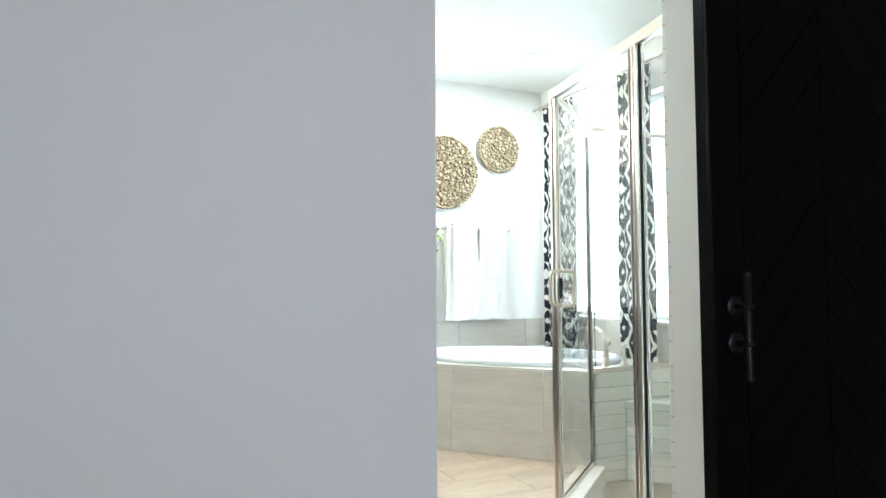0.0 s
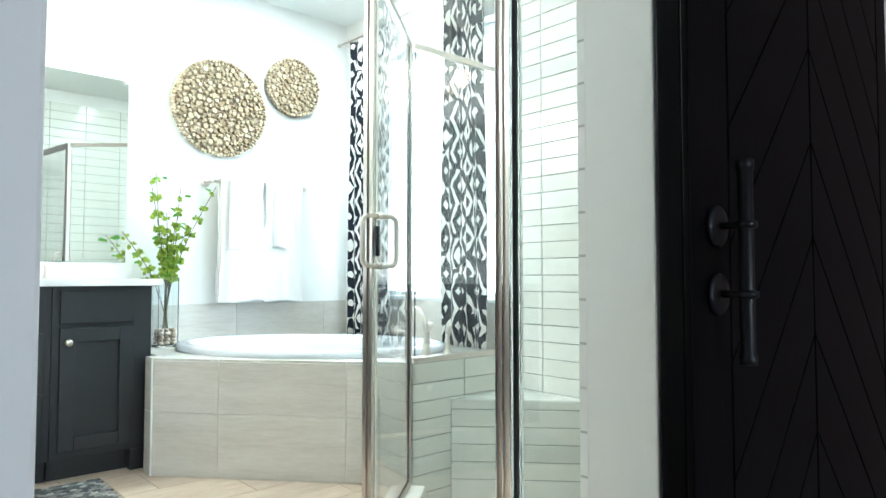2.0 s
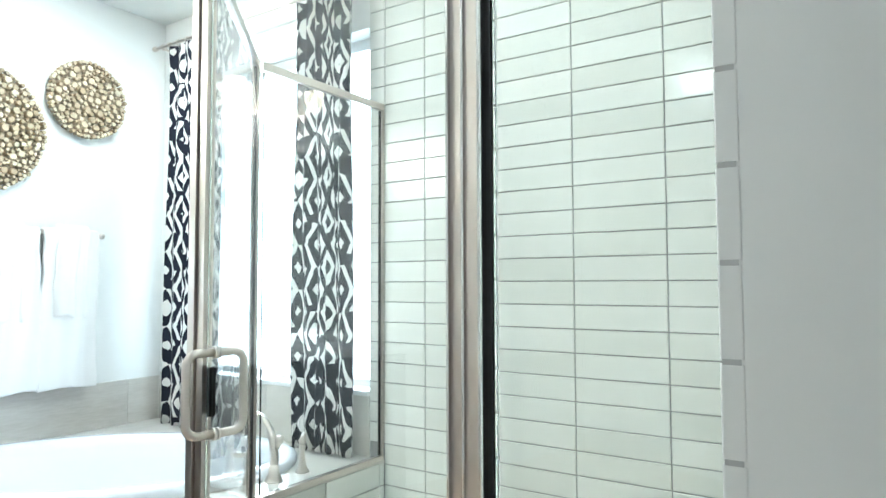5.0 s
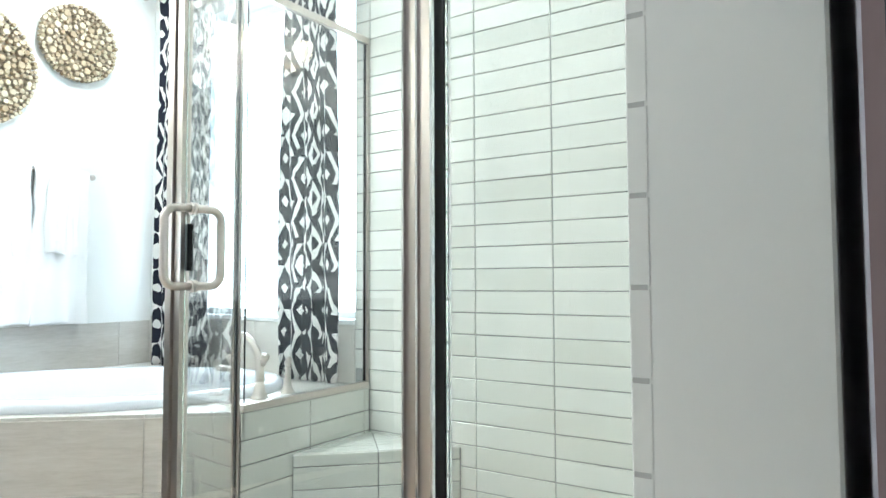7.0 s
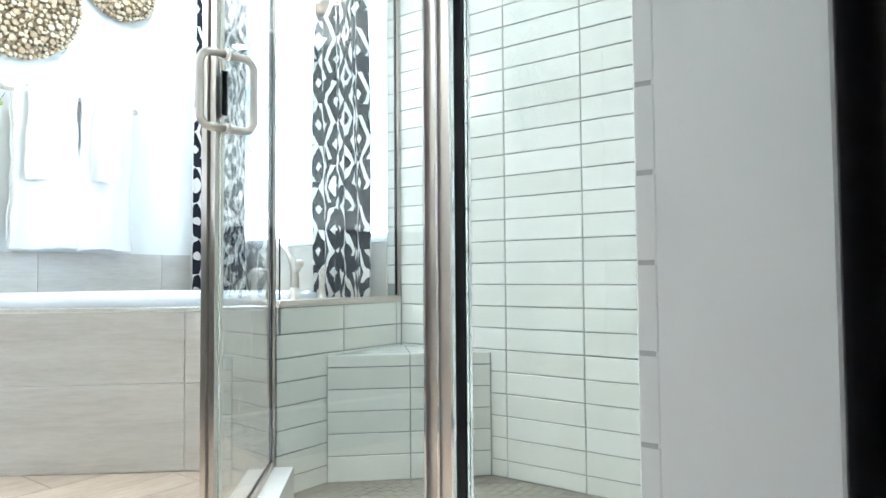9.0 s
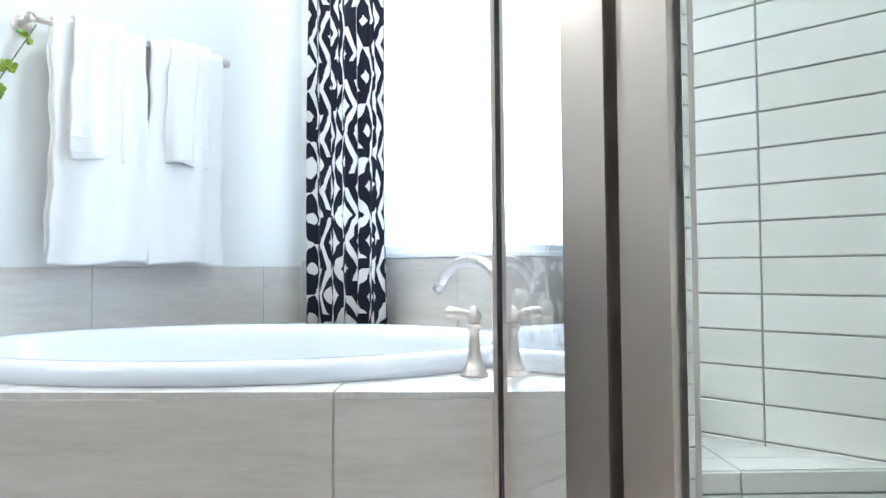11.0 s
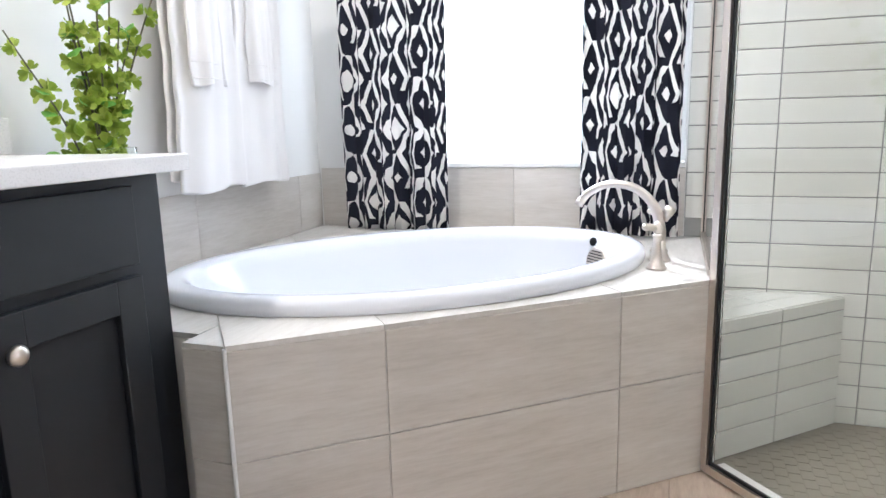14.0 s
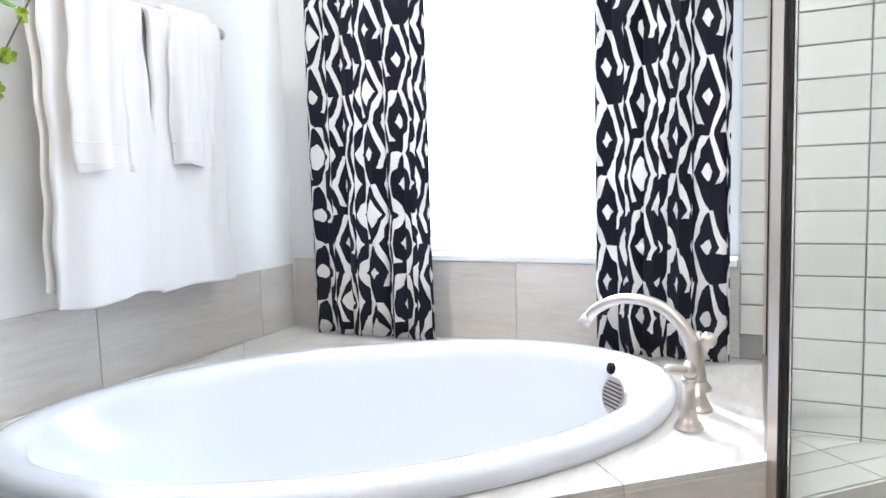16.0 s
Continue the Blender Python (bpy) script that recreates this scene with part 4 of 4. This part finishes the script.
def towel(name, label, x0, x1, zf, zb, gap, thick, seed, border=None):
    """Cloth folded over the bar: front to zf, back to zb."""
    rnd = random.Random(seed)
    ph = [rnd.uniform(0, 6.28) for _ in range(5)]
    ob = thing(name, label, "towel", ((x0 + x1) / 2, BAR_Y, zf), "towels on the bar")
    line = []
    r = 0.0085 + gap
    nz = 26
    for k in range(nz + 1):
        line.append((-1, zf + (BAR_Z - zf) * k / nz))
    for k in range(1, 8):
        a = math.pi * k / 8
        line.append((-math.cos(a), BAR_Z + math.sin(a) * r))
    for k in range(nz + 1):
        line.append((1, BAR_Z - (BAR_Z - zb) * k / nz))
    nx = 22
    bm = bmesh.new()
    grid = []
    for q, z in line:
        row = []
        for i in range(nx + 1):
            s = i / nx
            drop = max(0.0, (BAR_Z - z))
            wave = 0.012 * min(1, drop / 0.3) * math.sin(s * 7.5 + ph[0] + 1.5 * drop) + 0.005 * math.sin(s * 17 + ph[1] + 3 * drop)
            x = x0 + (x1 - x0) * s + 0.006 * math.sin(drop * 9 + ph[2]) + (s - 0.5) * 0.02 * drop + 0.003 * math.sin(drop * 40 + ph[3]) * (abs(s - 0.5) > 0.45)
            y = q * r - (0.012 * drop if q < 0 else -0.0) + (wave if q < 0 else 0.3 * wave)
            y = max(-0.5, min(y, 0.062))
            zz = z + (0.006 * math.sin(s * 6 + ph[4]) if drop > 0.05 else 0)
            row.append(bm.verts.new((x - (x0 + x1) / 2, y, zz - zf)))
        grid.append(row)
    for a, b in zip(grid, grid[1:]):
        for i in range(nx):
            bm.faces.new((a[i], a[i + 1], b[i + 1], b[i]))
    cloth = part("cloth", bm, TERRY, ob, smooth=True)
    th = cloth.modifiers.new("thickness", "SOLIDIFY")
    th.thickness, th.offset = thick, 0
    be = cloth.modifiers.new("rounding", "BEVEL")
    be.width, be.segments, be.limit_method, be.angle_limit = thick * 0.42, 3, "ANGLE", radians(50)
    if border:
        z = border - zf
        bm = bmesh.new()
        for dz in (0.0, 0.045):
            path = []
            for i in range(15):
                s = i / 14
                drop = BAR_Z - (border + dz)
                wave = 0.012 * min(1, drop / 0.3) * math.sin(s * 7.5 + ph[0] + 1.5 * drop) + 0.005 * math.sin(s * 17 + ph[1] + 3 * drop)
                x = x0 + (x1 - x0) * s + 0.006 * math.sin(drop * 9 + ph[2]) + (s - 0.5) * 0.02 * drop
                path.append((x - (x0 + x1) / 2, -r - 0.012 * drop + wave - thick / 2, z + dz))
            add_tube(bm, path, 0.0022, 6)
        part("border", bm, TERRY, ob, "woven towel border", True)
    return ob


towel("bath_towel", "white terry bath towel folded over the bar", 2.535, 2.800, 0.766, 0.80, 0.010, 0.016, 1)
towel("bath_towel", "white terry bath towel folded over the bar", 2.808, 3.054, 0.764, 0.80, 0.010, 0.016, 2)
towel("hand_towel", "white hand towel hung over a bath towel", 2.582, 2.728, 1.072, 1.10, 0.028, 0.011, 3, 1.09)
towel("hand_towel", "white hand towel hung over a bath towel", 2.865, 2.998, 1.086, 1.10, 0.028, 0.011, 4, 1.10)


# ---- wall discs of wood slices ----
def slice_disc(x, z, radius, seed, label):
    rnd = random.Random(seed)
    ob = thing("wall_disc", label, "wall decor", (x, N, z), "wood slice discs on the wall")
    back = Matrix.Rotation(radians(90), 4, "X")
    part("backing", lathe([(radius - 0.02, 0.0), (radius - 0.02, 0.022), (0.0, 0.022)], (0, 0, 0), back, 48), DARK_BACK, ob, "dark backing board")
    placed = []
    n = int(2 * math.pi * (radius - 0.010) / 0.0195)
    for k in range(n):
        a = 2 * math.pi * k / n
        placed.append(((radius - 0.010) * math.cos(a), (radius - 0.010) * math.sin(a), 0.0096))
    rim = len(placed)
    for size, tries in ((0.0165, 300 if radius > 0.25 else 130), (0.0118, 1500), (0.0088, 3500), (0.0062, 5000)):
        for _ in range(tries):
            rr, a = (radius - 0.025) * math.sqrt(rnd.random()), rnd.uniform(0, 6.283)
            px, pz, s = rr * math.cos(a), rr * math.sin(a), size * rnd.uniform(0.92, 1.08)
            if rr + s > radius - 0.017:
                continue
            if size > 0.016 and rnd.random() < 0.75:
                continue
            if all((px - q[0]) ** 2 + (pz - q[1]) ** 2 > (s + q[2] + 0.0004) ** 2 for q in placed):
                placed.append((px, pz, s))
    stock = {}
    bm = bmesh.new()
    for k, (px, pz, s) in enumerate(placed):
        h = (0.046 if k >= rim else 0.040) + rnd.uniform(-0.004, 0.005)
        tilt = Matrix.Rotation(rnd.uniform(-0.12, 0.12), 4, "X") @ Matrix.Rotation(rnd.uniform(-0.12, 0.12), 4, "Y")
        m = Matrix.Translation((px, 0, pz)) @ back @ tilt
        if s > 0.0095:
            key = (round(s, 3), round(h / 0.003))
            if key not in stock:
                z = key[1] * 0.003
                one = lathe([(s * 0.98, 0.012), (s, z - 0.004), (s * 0.86, z), (s * 0.3, z + 0.0006), (0.0, z + 0.0004)], (0, 0, 0), None, 10)
                stock[key] = bpy.data.meshes.new("wood_slice")
                one.to_mesh(stock[key])
                one.free()
                stock[key].materials.append(ROD_WOOD)
            piece = new("wood_slice", stock[key])
            piece.parent = ob
            piece.matrix_basis = m
        else:
            add_lathe(bm, [(s * 0.98, 0.012), (s, h - 0.004), (s * 0.86, h), (s * 0.3, h + 0.0006), (0.0, h + 0.0004)], (0, 0, 0), m, 8)
    tagged(part("small_slices", bm, ROD_WOOD, ob, "small round wood slices"), kind="stuff")
    return ob


slice_disc(2.552, 1.905, 0.287, 5, "large round wall disc of pale wood slices")
slice_disc(3.028, 2.118, 0.188, 6, "small round wall disc of pale wood slices")

# ---- vase with branches ----
VX, VY, VH = 2.218, 5.388, 0.375
vase = thing("vase", "square clear glass vase on the tub deck", "vase", (VX, VY, DECK))


def square_ring(half, r, z, n=5):
    out = []
    for cx, cy, a0 in ((1, 1, 0), (-1, 1, 90), (-1, -1, 180), (1, -1, 270)):
        for k in range(n):
            a = radians(a0 + 90 * k / (n - 1))
            out.append(((cx * (half - r)) + r * math.cos(a), (cy * (half - r)) + r * math.sin(a), z))
    return out


bm = bmesh.new()
levels = [(0.052, 0.008, 0.001), (0.054, 0.008, 0.004), (0.054, 0.008, VH - 0.002), (0.052, 0.007, VH), (0.050, 0.006, VH - 0.001), (0.0495, 0.006, 0.016), (0.047, 0.006, 0.012)]
rings = [[bm.verts.new(p) for p in square_ring(*lv)] for lv in levels]
for a, b in zip(rings, rings[1:]):
    for k in range(len(a)):
        bm.faces.new((a[k], a[(k + 1) % len(a)], b[(k + 1) % len(b)], b[k]))
bm.faces.new(rings[0][::-1])
bm.faces.new(rings[-1])
vg = part("glass_body", bm, GLASS, vase)
vb = part("glass_foot", prism([(x, y) for x, y, z in square_ring(0.046, 0.006, 0)], 0.0125, 0.0138), GLASS, vase, "thick clear glass foot")
vb.visible_shadow = False
vg.visible_shadow = False
pebbles = thing("pebbles", "tan and brown river pebbles in the vase", "pebbles", (VX, VY, DECK + 0.014))
rnd = random.Random(12)
bm = bmesh.new()
for layer in range(5):
    for gx in range(3):
        for gy in range(3):
            got = bmesh.ops.create_icosphere(bm, subdivisions=2, radius=1)
            sc = Matrix.Diagonal((rnd.uniform(0.014, 0.018), rnd.uniform(0.012, 0.016), rnd.uniform(0.0085, 0.012), 1))
            m = Matrix.Translation(((gx - 1) * 0.031 + rnd.uniform(-0.004, 0.004), (gy - 1) * 0.031 + rnd.uniform(-0.004, 0.004), 0.011 + layer * 0.0165 + rnd.uniform(-0.002, 0.002))) @ Euler((rnd.uniform(-0.6, 0.6), rnd.uniform(-0.6, 0.6), rnd.uniform(0, 6))).to_matrix().to_4x4() @ sc
            bmesh.ops.transform(bm, matrix=m, verts=got["verts"])
            for v in got["verts"]:
                v.co.x = max(-0.0475, min(0.0475, v.co.x))
                v.co.y = max(-0.0475, min(0.0475, v.co.y))
                v.co.z = max(0.0, v.co.z)
pb = part("stones", bm, PEBBLE, pebbles, smooth=True)
tagged(pb, kind="stuff")

plant = thing("branches", "green flowering branches standing in the glass vase", "plant", (VX, VY, DECK + 0.06))
STEMS = [  # where each branch goes, over the pebbles: lean x, lean y, height
    (-0.10, -0.02, 0.86), (-0.055, 0.02, 0.88), (0.06, -0.03, 0.80), (0.25, -0.04, 0.82), (0.11, -0.02, 0.60), (-0.235, -0.03, 0.55), (-0.02, 0.03, 0.56), (0.04, -0.05, 0.60), (0.075, 0.04, 0.66), (-0.02, -0.05, 0.66)]


def cup(bm, at, way, size, rnd, petals=5):
    """A cupped calyx of broad petals round a short neck."""
    q = way.to_track_quat("Z", "Y").to_matrix().to_4x4()
    m = Matrix.Translation(at) @ q @ Matrix.Rotation(rnd.uniform(0, 6), 4, "Z")
    for k in range(petals):
        r = Matrix.Rotation(2 * math.pi * k / petals + rnd.uniform(-0.2, 0.2), 4, "Z")
        open_ = rnd.uniform(0.55, 1.0)
        pts = [(0.0, 0.0, 0.0), (0.45 * open_, 0.34, 0.35), (0.45 * open_, -0.34, 0.35), (0.85 * open_, 0.36, 0.72), (0.85 * open_, -0.36, 0.72), (1.08 * open_, 0.0, 0.82), (0.5 * open_, 0.0, 0.28)]
        v = [bm.verts.new(m @ r @ (Vector(p) * size)) for p in pts]
        for f in ((0, 6, 1), (0, 2, 6), (6, 5, 3), (6, 3, 1), (6, 4, 5), (6, 2, 4)):
            bm.faces.new([v[i] for i in f])


def leaf(bm, at, way, size, rnd):
    q = way.to_track_quat("X", "Z").to_matrix().to_4x4()
    m = Matrix.Translation(at) @ q @ Matrix.Rotation(rnd.uniform(-0.8, 0.8), 4, "X")
    mid = [bm.verts.new(m @ (Vector((t, 0, -0.10 * math.sin(t * 3))) * size)) for t in (0, 0.25, 0.5, 0.75, 1.0)]
    for s in (1, -1):
        side = [bm.verts.new(m @ (Vector((t, s * w, 0.06)) * size)) for t, w in ((0.1, 0.22), (0.3, 0.43), (0.55, 0.45), (0.8, 0.28))]
        bm.faces.new([mid[0], side[0], mid[1]][:: s])
        bm.faces.new([mid[1], side[0], side[1]][:: s])
        bm.faces.new([mid[1], side[1], mid[2]][:: s])
        bm.faces.new([mid[2], side[1], side[2]][:: s])
        bm.faces.new([mid[2], side[2], mid[3]][:: s])
        bm.faces.new([mid[3], side[2], side[3]][:: s])
        bm.faces.new([mid[3], side[3], mid[4]][:: s])


for sx, sy, h in STEMS:
    ax, ay = rnd.uniform(-0.028, 0.028), rnd.uniform(-0.028, 0.028)
    line = curve_points([(ax, ay, 0), (-ax * 0.3 + sx * 0.10, -ay * 0.3 + sy * 0.1, h * 0.36), (sx * 0.42 + rnd.uniform(-0.015, 0.015), sy * 0.5, h * 0.66), (sx, sy, h)], 40)
    stem = part("stem", tube(line, [0.0032 - 0.0016 * k / 40 for k in range(41)], 7), STEM, plant, "thin brown-green stem", True)
    bm, bl = bmesh.new(), bmesh.new()
    k = max(19, int(40 * 0.36 / h) - 4)
    while k < 41:
        p = line[k]
        way = (line[min(k + 1, 40)] - line[k - 1]).normalized()
        thin = 1 - 0.45 * max(0, (k - 22) / 18)
        count = 4 if k < 35 else 2
        for c in range(count):
            side = Matrix.Rotation(c * 6.283 / count + rnd.uniform(-0.5, 0.5), 3, way) @ way.orthogonal()
            cup(bm, p + side * 0.006, (side + way * rnd.uniform(-0.1, 0.6)).normalized(), 0.0255 * thin * rnd.uniform(0.8, 1.2), rnd)
        if rnd.random() < 0.28 or k >= 38:
            side = Matrix.Rotation(rnd.uniform(0, 6.28), 3, way) @ way.orthogonal()
            end = p + side * rnd.uniform(0.012, 0.03) + way * 0.012
            add_tube(bl, [p, end], 0.0008, 4)
            leaf(bl, end, (side + way * 0.4).normalized(), rnd.uniform(0.028, 0.044), rnd)
        k += rnd.choice((3, 4, 4))
    part("blossoms", bm, CALYX, plant, "yellow-green cupped blossoms", False)
    part("leaves", bl, LEAF, plant, "round bright green leaves", False)

# ---- vanity ----
VF, VT = 5.082, 0.868


def front_panel(parent, x0, x1, z0, z1, o, raised=False):
    """A shaker front: four rails round a sunk panel; a slab for a drawer."""
    ob = part("drawer_front" if not raised else "cabinet_door", rel(box((x0, VF - 0.018, z0), (x1, VF, z1), 0.002) if not raised else box((x0, VF - 0.006, z0), (x1, VF, z1)), o), CABINET, parent)
    if raised:
        w = 0.062
        for lo, hi in (((x0, z0), (x0 + w, z1)), ((x1 - w, z0), (x1, z1)), ((x0 + w, z0), (x1 - w, z0 + w)), ((x0 + w, z1 - w), (x1 - w, z1))):
            part("rail", rel(box((lo[0], VF - 0.020, lo[1]), (hi[0], VF - 0.0058, hi[1]), 0.002), o), CABINET, ob)
    return ob


def knob(parent, x, z, o):
    part("knob", rel(lathe([(0.006, 0.0), (0.005, 0.008), (0.008, 0.012), (0.0165, 0.015), (0.017, 0.021), (0.012, 0.027), (0.0, 0.029)], (x, VF - 0.018, z), Matrix.Rotation(radians(90), 4, "X"), 24), o), NICKEL, parent, "brushed nickel knob", True)


def cabinet_unit(x0, x1, drawers, left_foot, right_foot, label, knob_left=True):
    o = (x0, N, 0)
    ob = thing("vanity_cabinet", label, "cabinet", o, "vanity cabinet units")
    part("body", rel(box((x0, VF, 0.10), (x1, N - 0.002, VT), 0.001), o), CABINET, ob)
    part("toe_board", rel(box((x0 + 0.004, VF + 0.06, 0.0), (x1 - 0.004, VF + 0.075, 0.0995)), o), CABINET, ob)
    for side, on in ((0, left_foot), (1, right_foot)):
        if on:
            fx = (x0, x0 + 0.085) if side == 0 else (x1 - 0.085, x1)
            part("foot", rel(box((fx[0], VF, 0.0), (fx[1], N - 0.3, 0.0995), 0.001), o), CABINET, ob)
    sl = x0 + 0.03
    sr = x1 - (0.084 if right_foot else 0.03)
    if drawers:
        for a, b in ((0.135, 0.40), (0.425, 0.665), (0.69, 0.845)):
            d = front_panel(ob, sl, sr, a, b, o)
            knob(d, (sl + sr) / 2, (a + b) / 2, o)
    else:
        front_panel(ob, sl, sr, 0.702, 0.848, o)
        d = front_panel(ob, sl, sr, 0.135, 0.680, o, True)
        knob(d, sl + 0.032 if knob_left else sr - 0.032, 0.618, o)
    return ob


cabinet_unit(1.622, 2.046, False, False, True, "charcoal painted vanity cabinet with one door, false drawer and bracket foot")
cabinet_unit(1.130, 1.620, True, False, False, "charcoal painted vanity unit with three drawers")
cabinet_unit(0.62, 1.128, False, True, False, "charcoal painted vanity cabinet with one door", False)
counter = thing("countertop", "white quartz countertop on the vanity", "countertop", (0.60, N, VT + 0.001))
oc = (0.60, N, VT + 0.001)
part("slab", rel(box((0.60, 5.028, VT + 0.001), (2.080, N - 0.001, 0.902), 0.003), oc), QUARTZ, counter)
part("backsplash", rel(box((0.60, N - 0.02, 0.9025), (2.080, N - 0.001, 0.982), 0.002), oc), QUARTZ, counter, "short white quartz backsplash")
mirror = thing("mirror", "frameless wall mirror over the vanity", "mirror", (0.66, N, 0.99))
mo = (0.66, N, 0.99)
part("backing", rel(box((0.66, N - 0.006, 0.988), (2.046, N - 0.0005, 1.968)), mo), PANE_EDGE, mirror, "green glass edge")
part("silvering", rel(box((0.661, N - 0.0085, 0.989), (2.045, N - 0.0062, 1.967)), mo), MIRROR, mirror)

basin_tap = thing("sink_faucet", "brushed nickel widespread sink faucet on the counter", "faucet", (1.56, 5.40, 0.902))
part("spout", tube(curve_points([(0, 0, 0), (0, 0, 0.07), (0, -0.02, 0.13), (0, -0.07, 0.15), (0, -0.11, 0.135)], 20), [0.013 - 0.004 * k / 20 for k in range(21)], 14), NICKEL, basin_tap, smooth=True)
part("spout_base", lathe([(0.024, 0), (0.024, 0.006), (0.016, 0.02), (0.014, 0.03)], (0, 0, 0), None, 20), NICKEL, basin_tap, smooth=True)
for dx in (-0.10, 0.10):
    part("handle", lathe([(0.023, 0), (0.023, 0.005), (0.014, 0.02), (0.012, 0.055), (0.016, 0.06), (0.014, 0.07), (0.0, 0.074)], (dx, 0, 0), None, 20), NICKEL, basin_tap, smooth=True)
    part("lever", tube([(dx, 0, 0.064), (dx * 1.55, -0.01, 0.072)], [0.006, 0.004], 10), NICKEL, basin_tap, smooth=True)

vlight = thing("vanity_light", "warm lit vanity light with glass shades above the mirror", "wall lamp", (1.22, N, 2.16))
part("back_plate", box((-0.30, -0.02, -0.03), (0.30, -0.0005, 0.03), 0.006), NICKEL, vlight)
for x in (-0.22, 0.0, 0.22):
    part("arm", tube([(x, -0.02, 0), (x, -0.085, 0.0), (x, -0.10, 0.02)], 0.007, 10), NICKEL, vlight, smooth=True)
    part("shade", lathe([(0.025, 0.0), (0.045, 0.03), (0.055, 0.10), (0.053, 0.105), (0.0, 0.10)], (x, -0.10, 0.02), None, 24), SHADE_GLOW, vlight, "frosted glass shade, lit", True)

can = thing("recessed_light", "round white recessed ceiling light, lit", "ceiling light", (2.94, 4.755, CEIL))
part("trim_ring", lathe([(0.088, 0.0), (0.086, -0.005), (0.066, -0.007), (0.062, -0.001)], (0, 0, 0), None, 40), TRIM, can, smooth=True)
part("lens", lathe([(0.062, -0.0015), (0.0, -0.0025)], (0, 0, 0), None, 40), LAMP_GLOW, can)

# unseen copies, added as bodies for the shower and aisle fill lamps
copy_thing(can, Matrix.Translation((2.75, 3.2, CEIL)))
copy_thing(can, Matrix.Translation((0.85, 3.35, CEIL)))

# ---- rug ----
rug = thing("bath_rug", "charcoal and grey woven rug in front of the vanity", "rug", (1.3, 4.62, 0.001))
part("base", box((-0.52, -0.36, 0.0), (0.52, 0.38, 0.006), 0.002), DARK_BACK, rug)
bm = bmesh.new()
for j in range(30):
    for i in range(36):
        x, y = -0.51 + i * 0.0288 + (0.0144 if j % 2 else 0), -0.35 + j * 0.0246
        if x < 0.495:
            add_box(bm, (x, y, 0.004), (x + 0.026, y + 0.0195, 0.0105 + 0.002 * ((i * 7 + j * 3) % 5) / 5))
tagged(part("woven_loops", bm, RUG, rug), kind="stuff")

# ---- bedroom curtains, seen in the mirror ----
for x0, x1 in ((-0.1, 0.38), (2.02, 2.50)):
    ob = thing("bedroom_curtain", "brown curtain panel beside the bedroom window", "curtain", ((x0 + x1) / 2, -2.58, 0.02), "bedroom curtains")
    bm = bmesh.new()
    rowsz = []
    for z in (0.0, 2.3):
        rowsz.append([bm.verts.new((x0 + (x1 - x0) * k / 60 - (x0 + x1) / 2, 0.03 * math.sin(k * 0.75), z)) for k in range(61)])
    for k in range(60):
        bm.faces.new((rowsz[0][k], rowsz[0][k + 1], rowsz[1][k + 1], rowsz[1][k]))
    c = part("cloth", bm, BROWN_CLOTH, ob, smooth=True)
    c.modifiers.new("thickness", "SOLIDIFY").thickness = 0.003

# ---- wall tiles of the shower ----
tile_wall(wall_east, Matrix.Translation((-0.002, 0, 0)) @ ROT_E, cols_e, rows[:31], CERAMIC)
tile_stuff("upper_tiles", wall_east, Matrix.Translation((-0.002, 0, 0)) @ ROT_E, cols_e, rows[30:], CERAMIC, label="white ceramic tiles")
tile_stuff("tub_side_tiles", wall_east, Matrix.Translation((-0.002, 0, 0)) @ ROT_E, [4.0, WIN[0] - 0.004], [r for r in rows if r > DECK + 0.05], CERAMIC, label="narrow white ceramic tiles")
ROT_S = Matrix.Translation((0, S1 + 0.002, 0)) @ Matrix.Rotation(math.pi, 4, "Z")
tile_stuff("south_tiles", wall_south, ROT_S, [-E + 0.008, -3.16, -2.86, -2.56, -2.26, -1.96, -DE - 0.043], rows, CERAMIC, label="white ceramic tiles")
mp = Matrix.Translation((0, 4.0035, 0))
tile_wall(pony, mp, [POST.x + 0.024, 2.805, 3.112, 3.411, E - 0.009], [r for r in rows if r < 0.47] + [DECK - 0.005], CERAMIC)
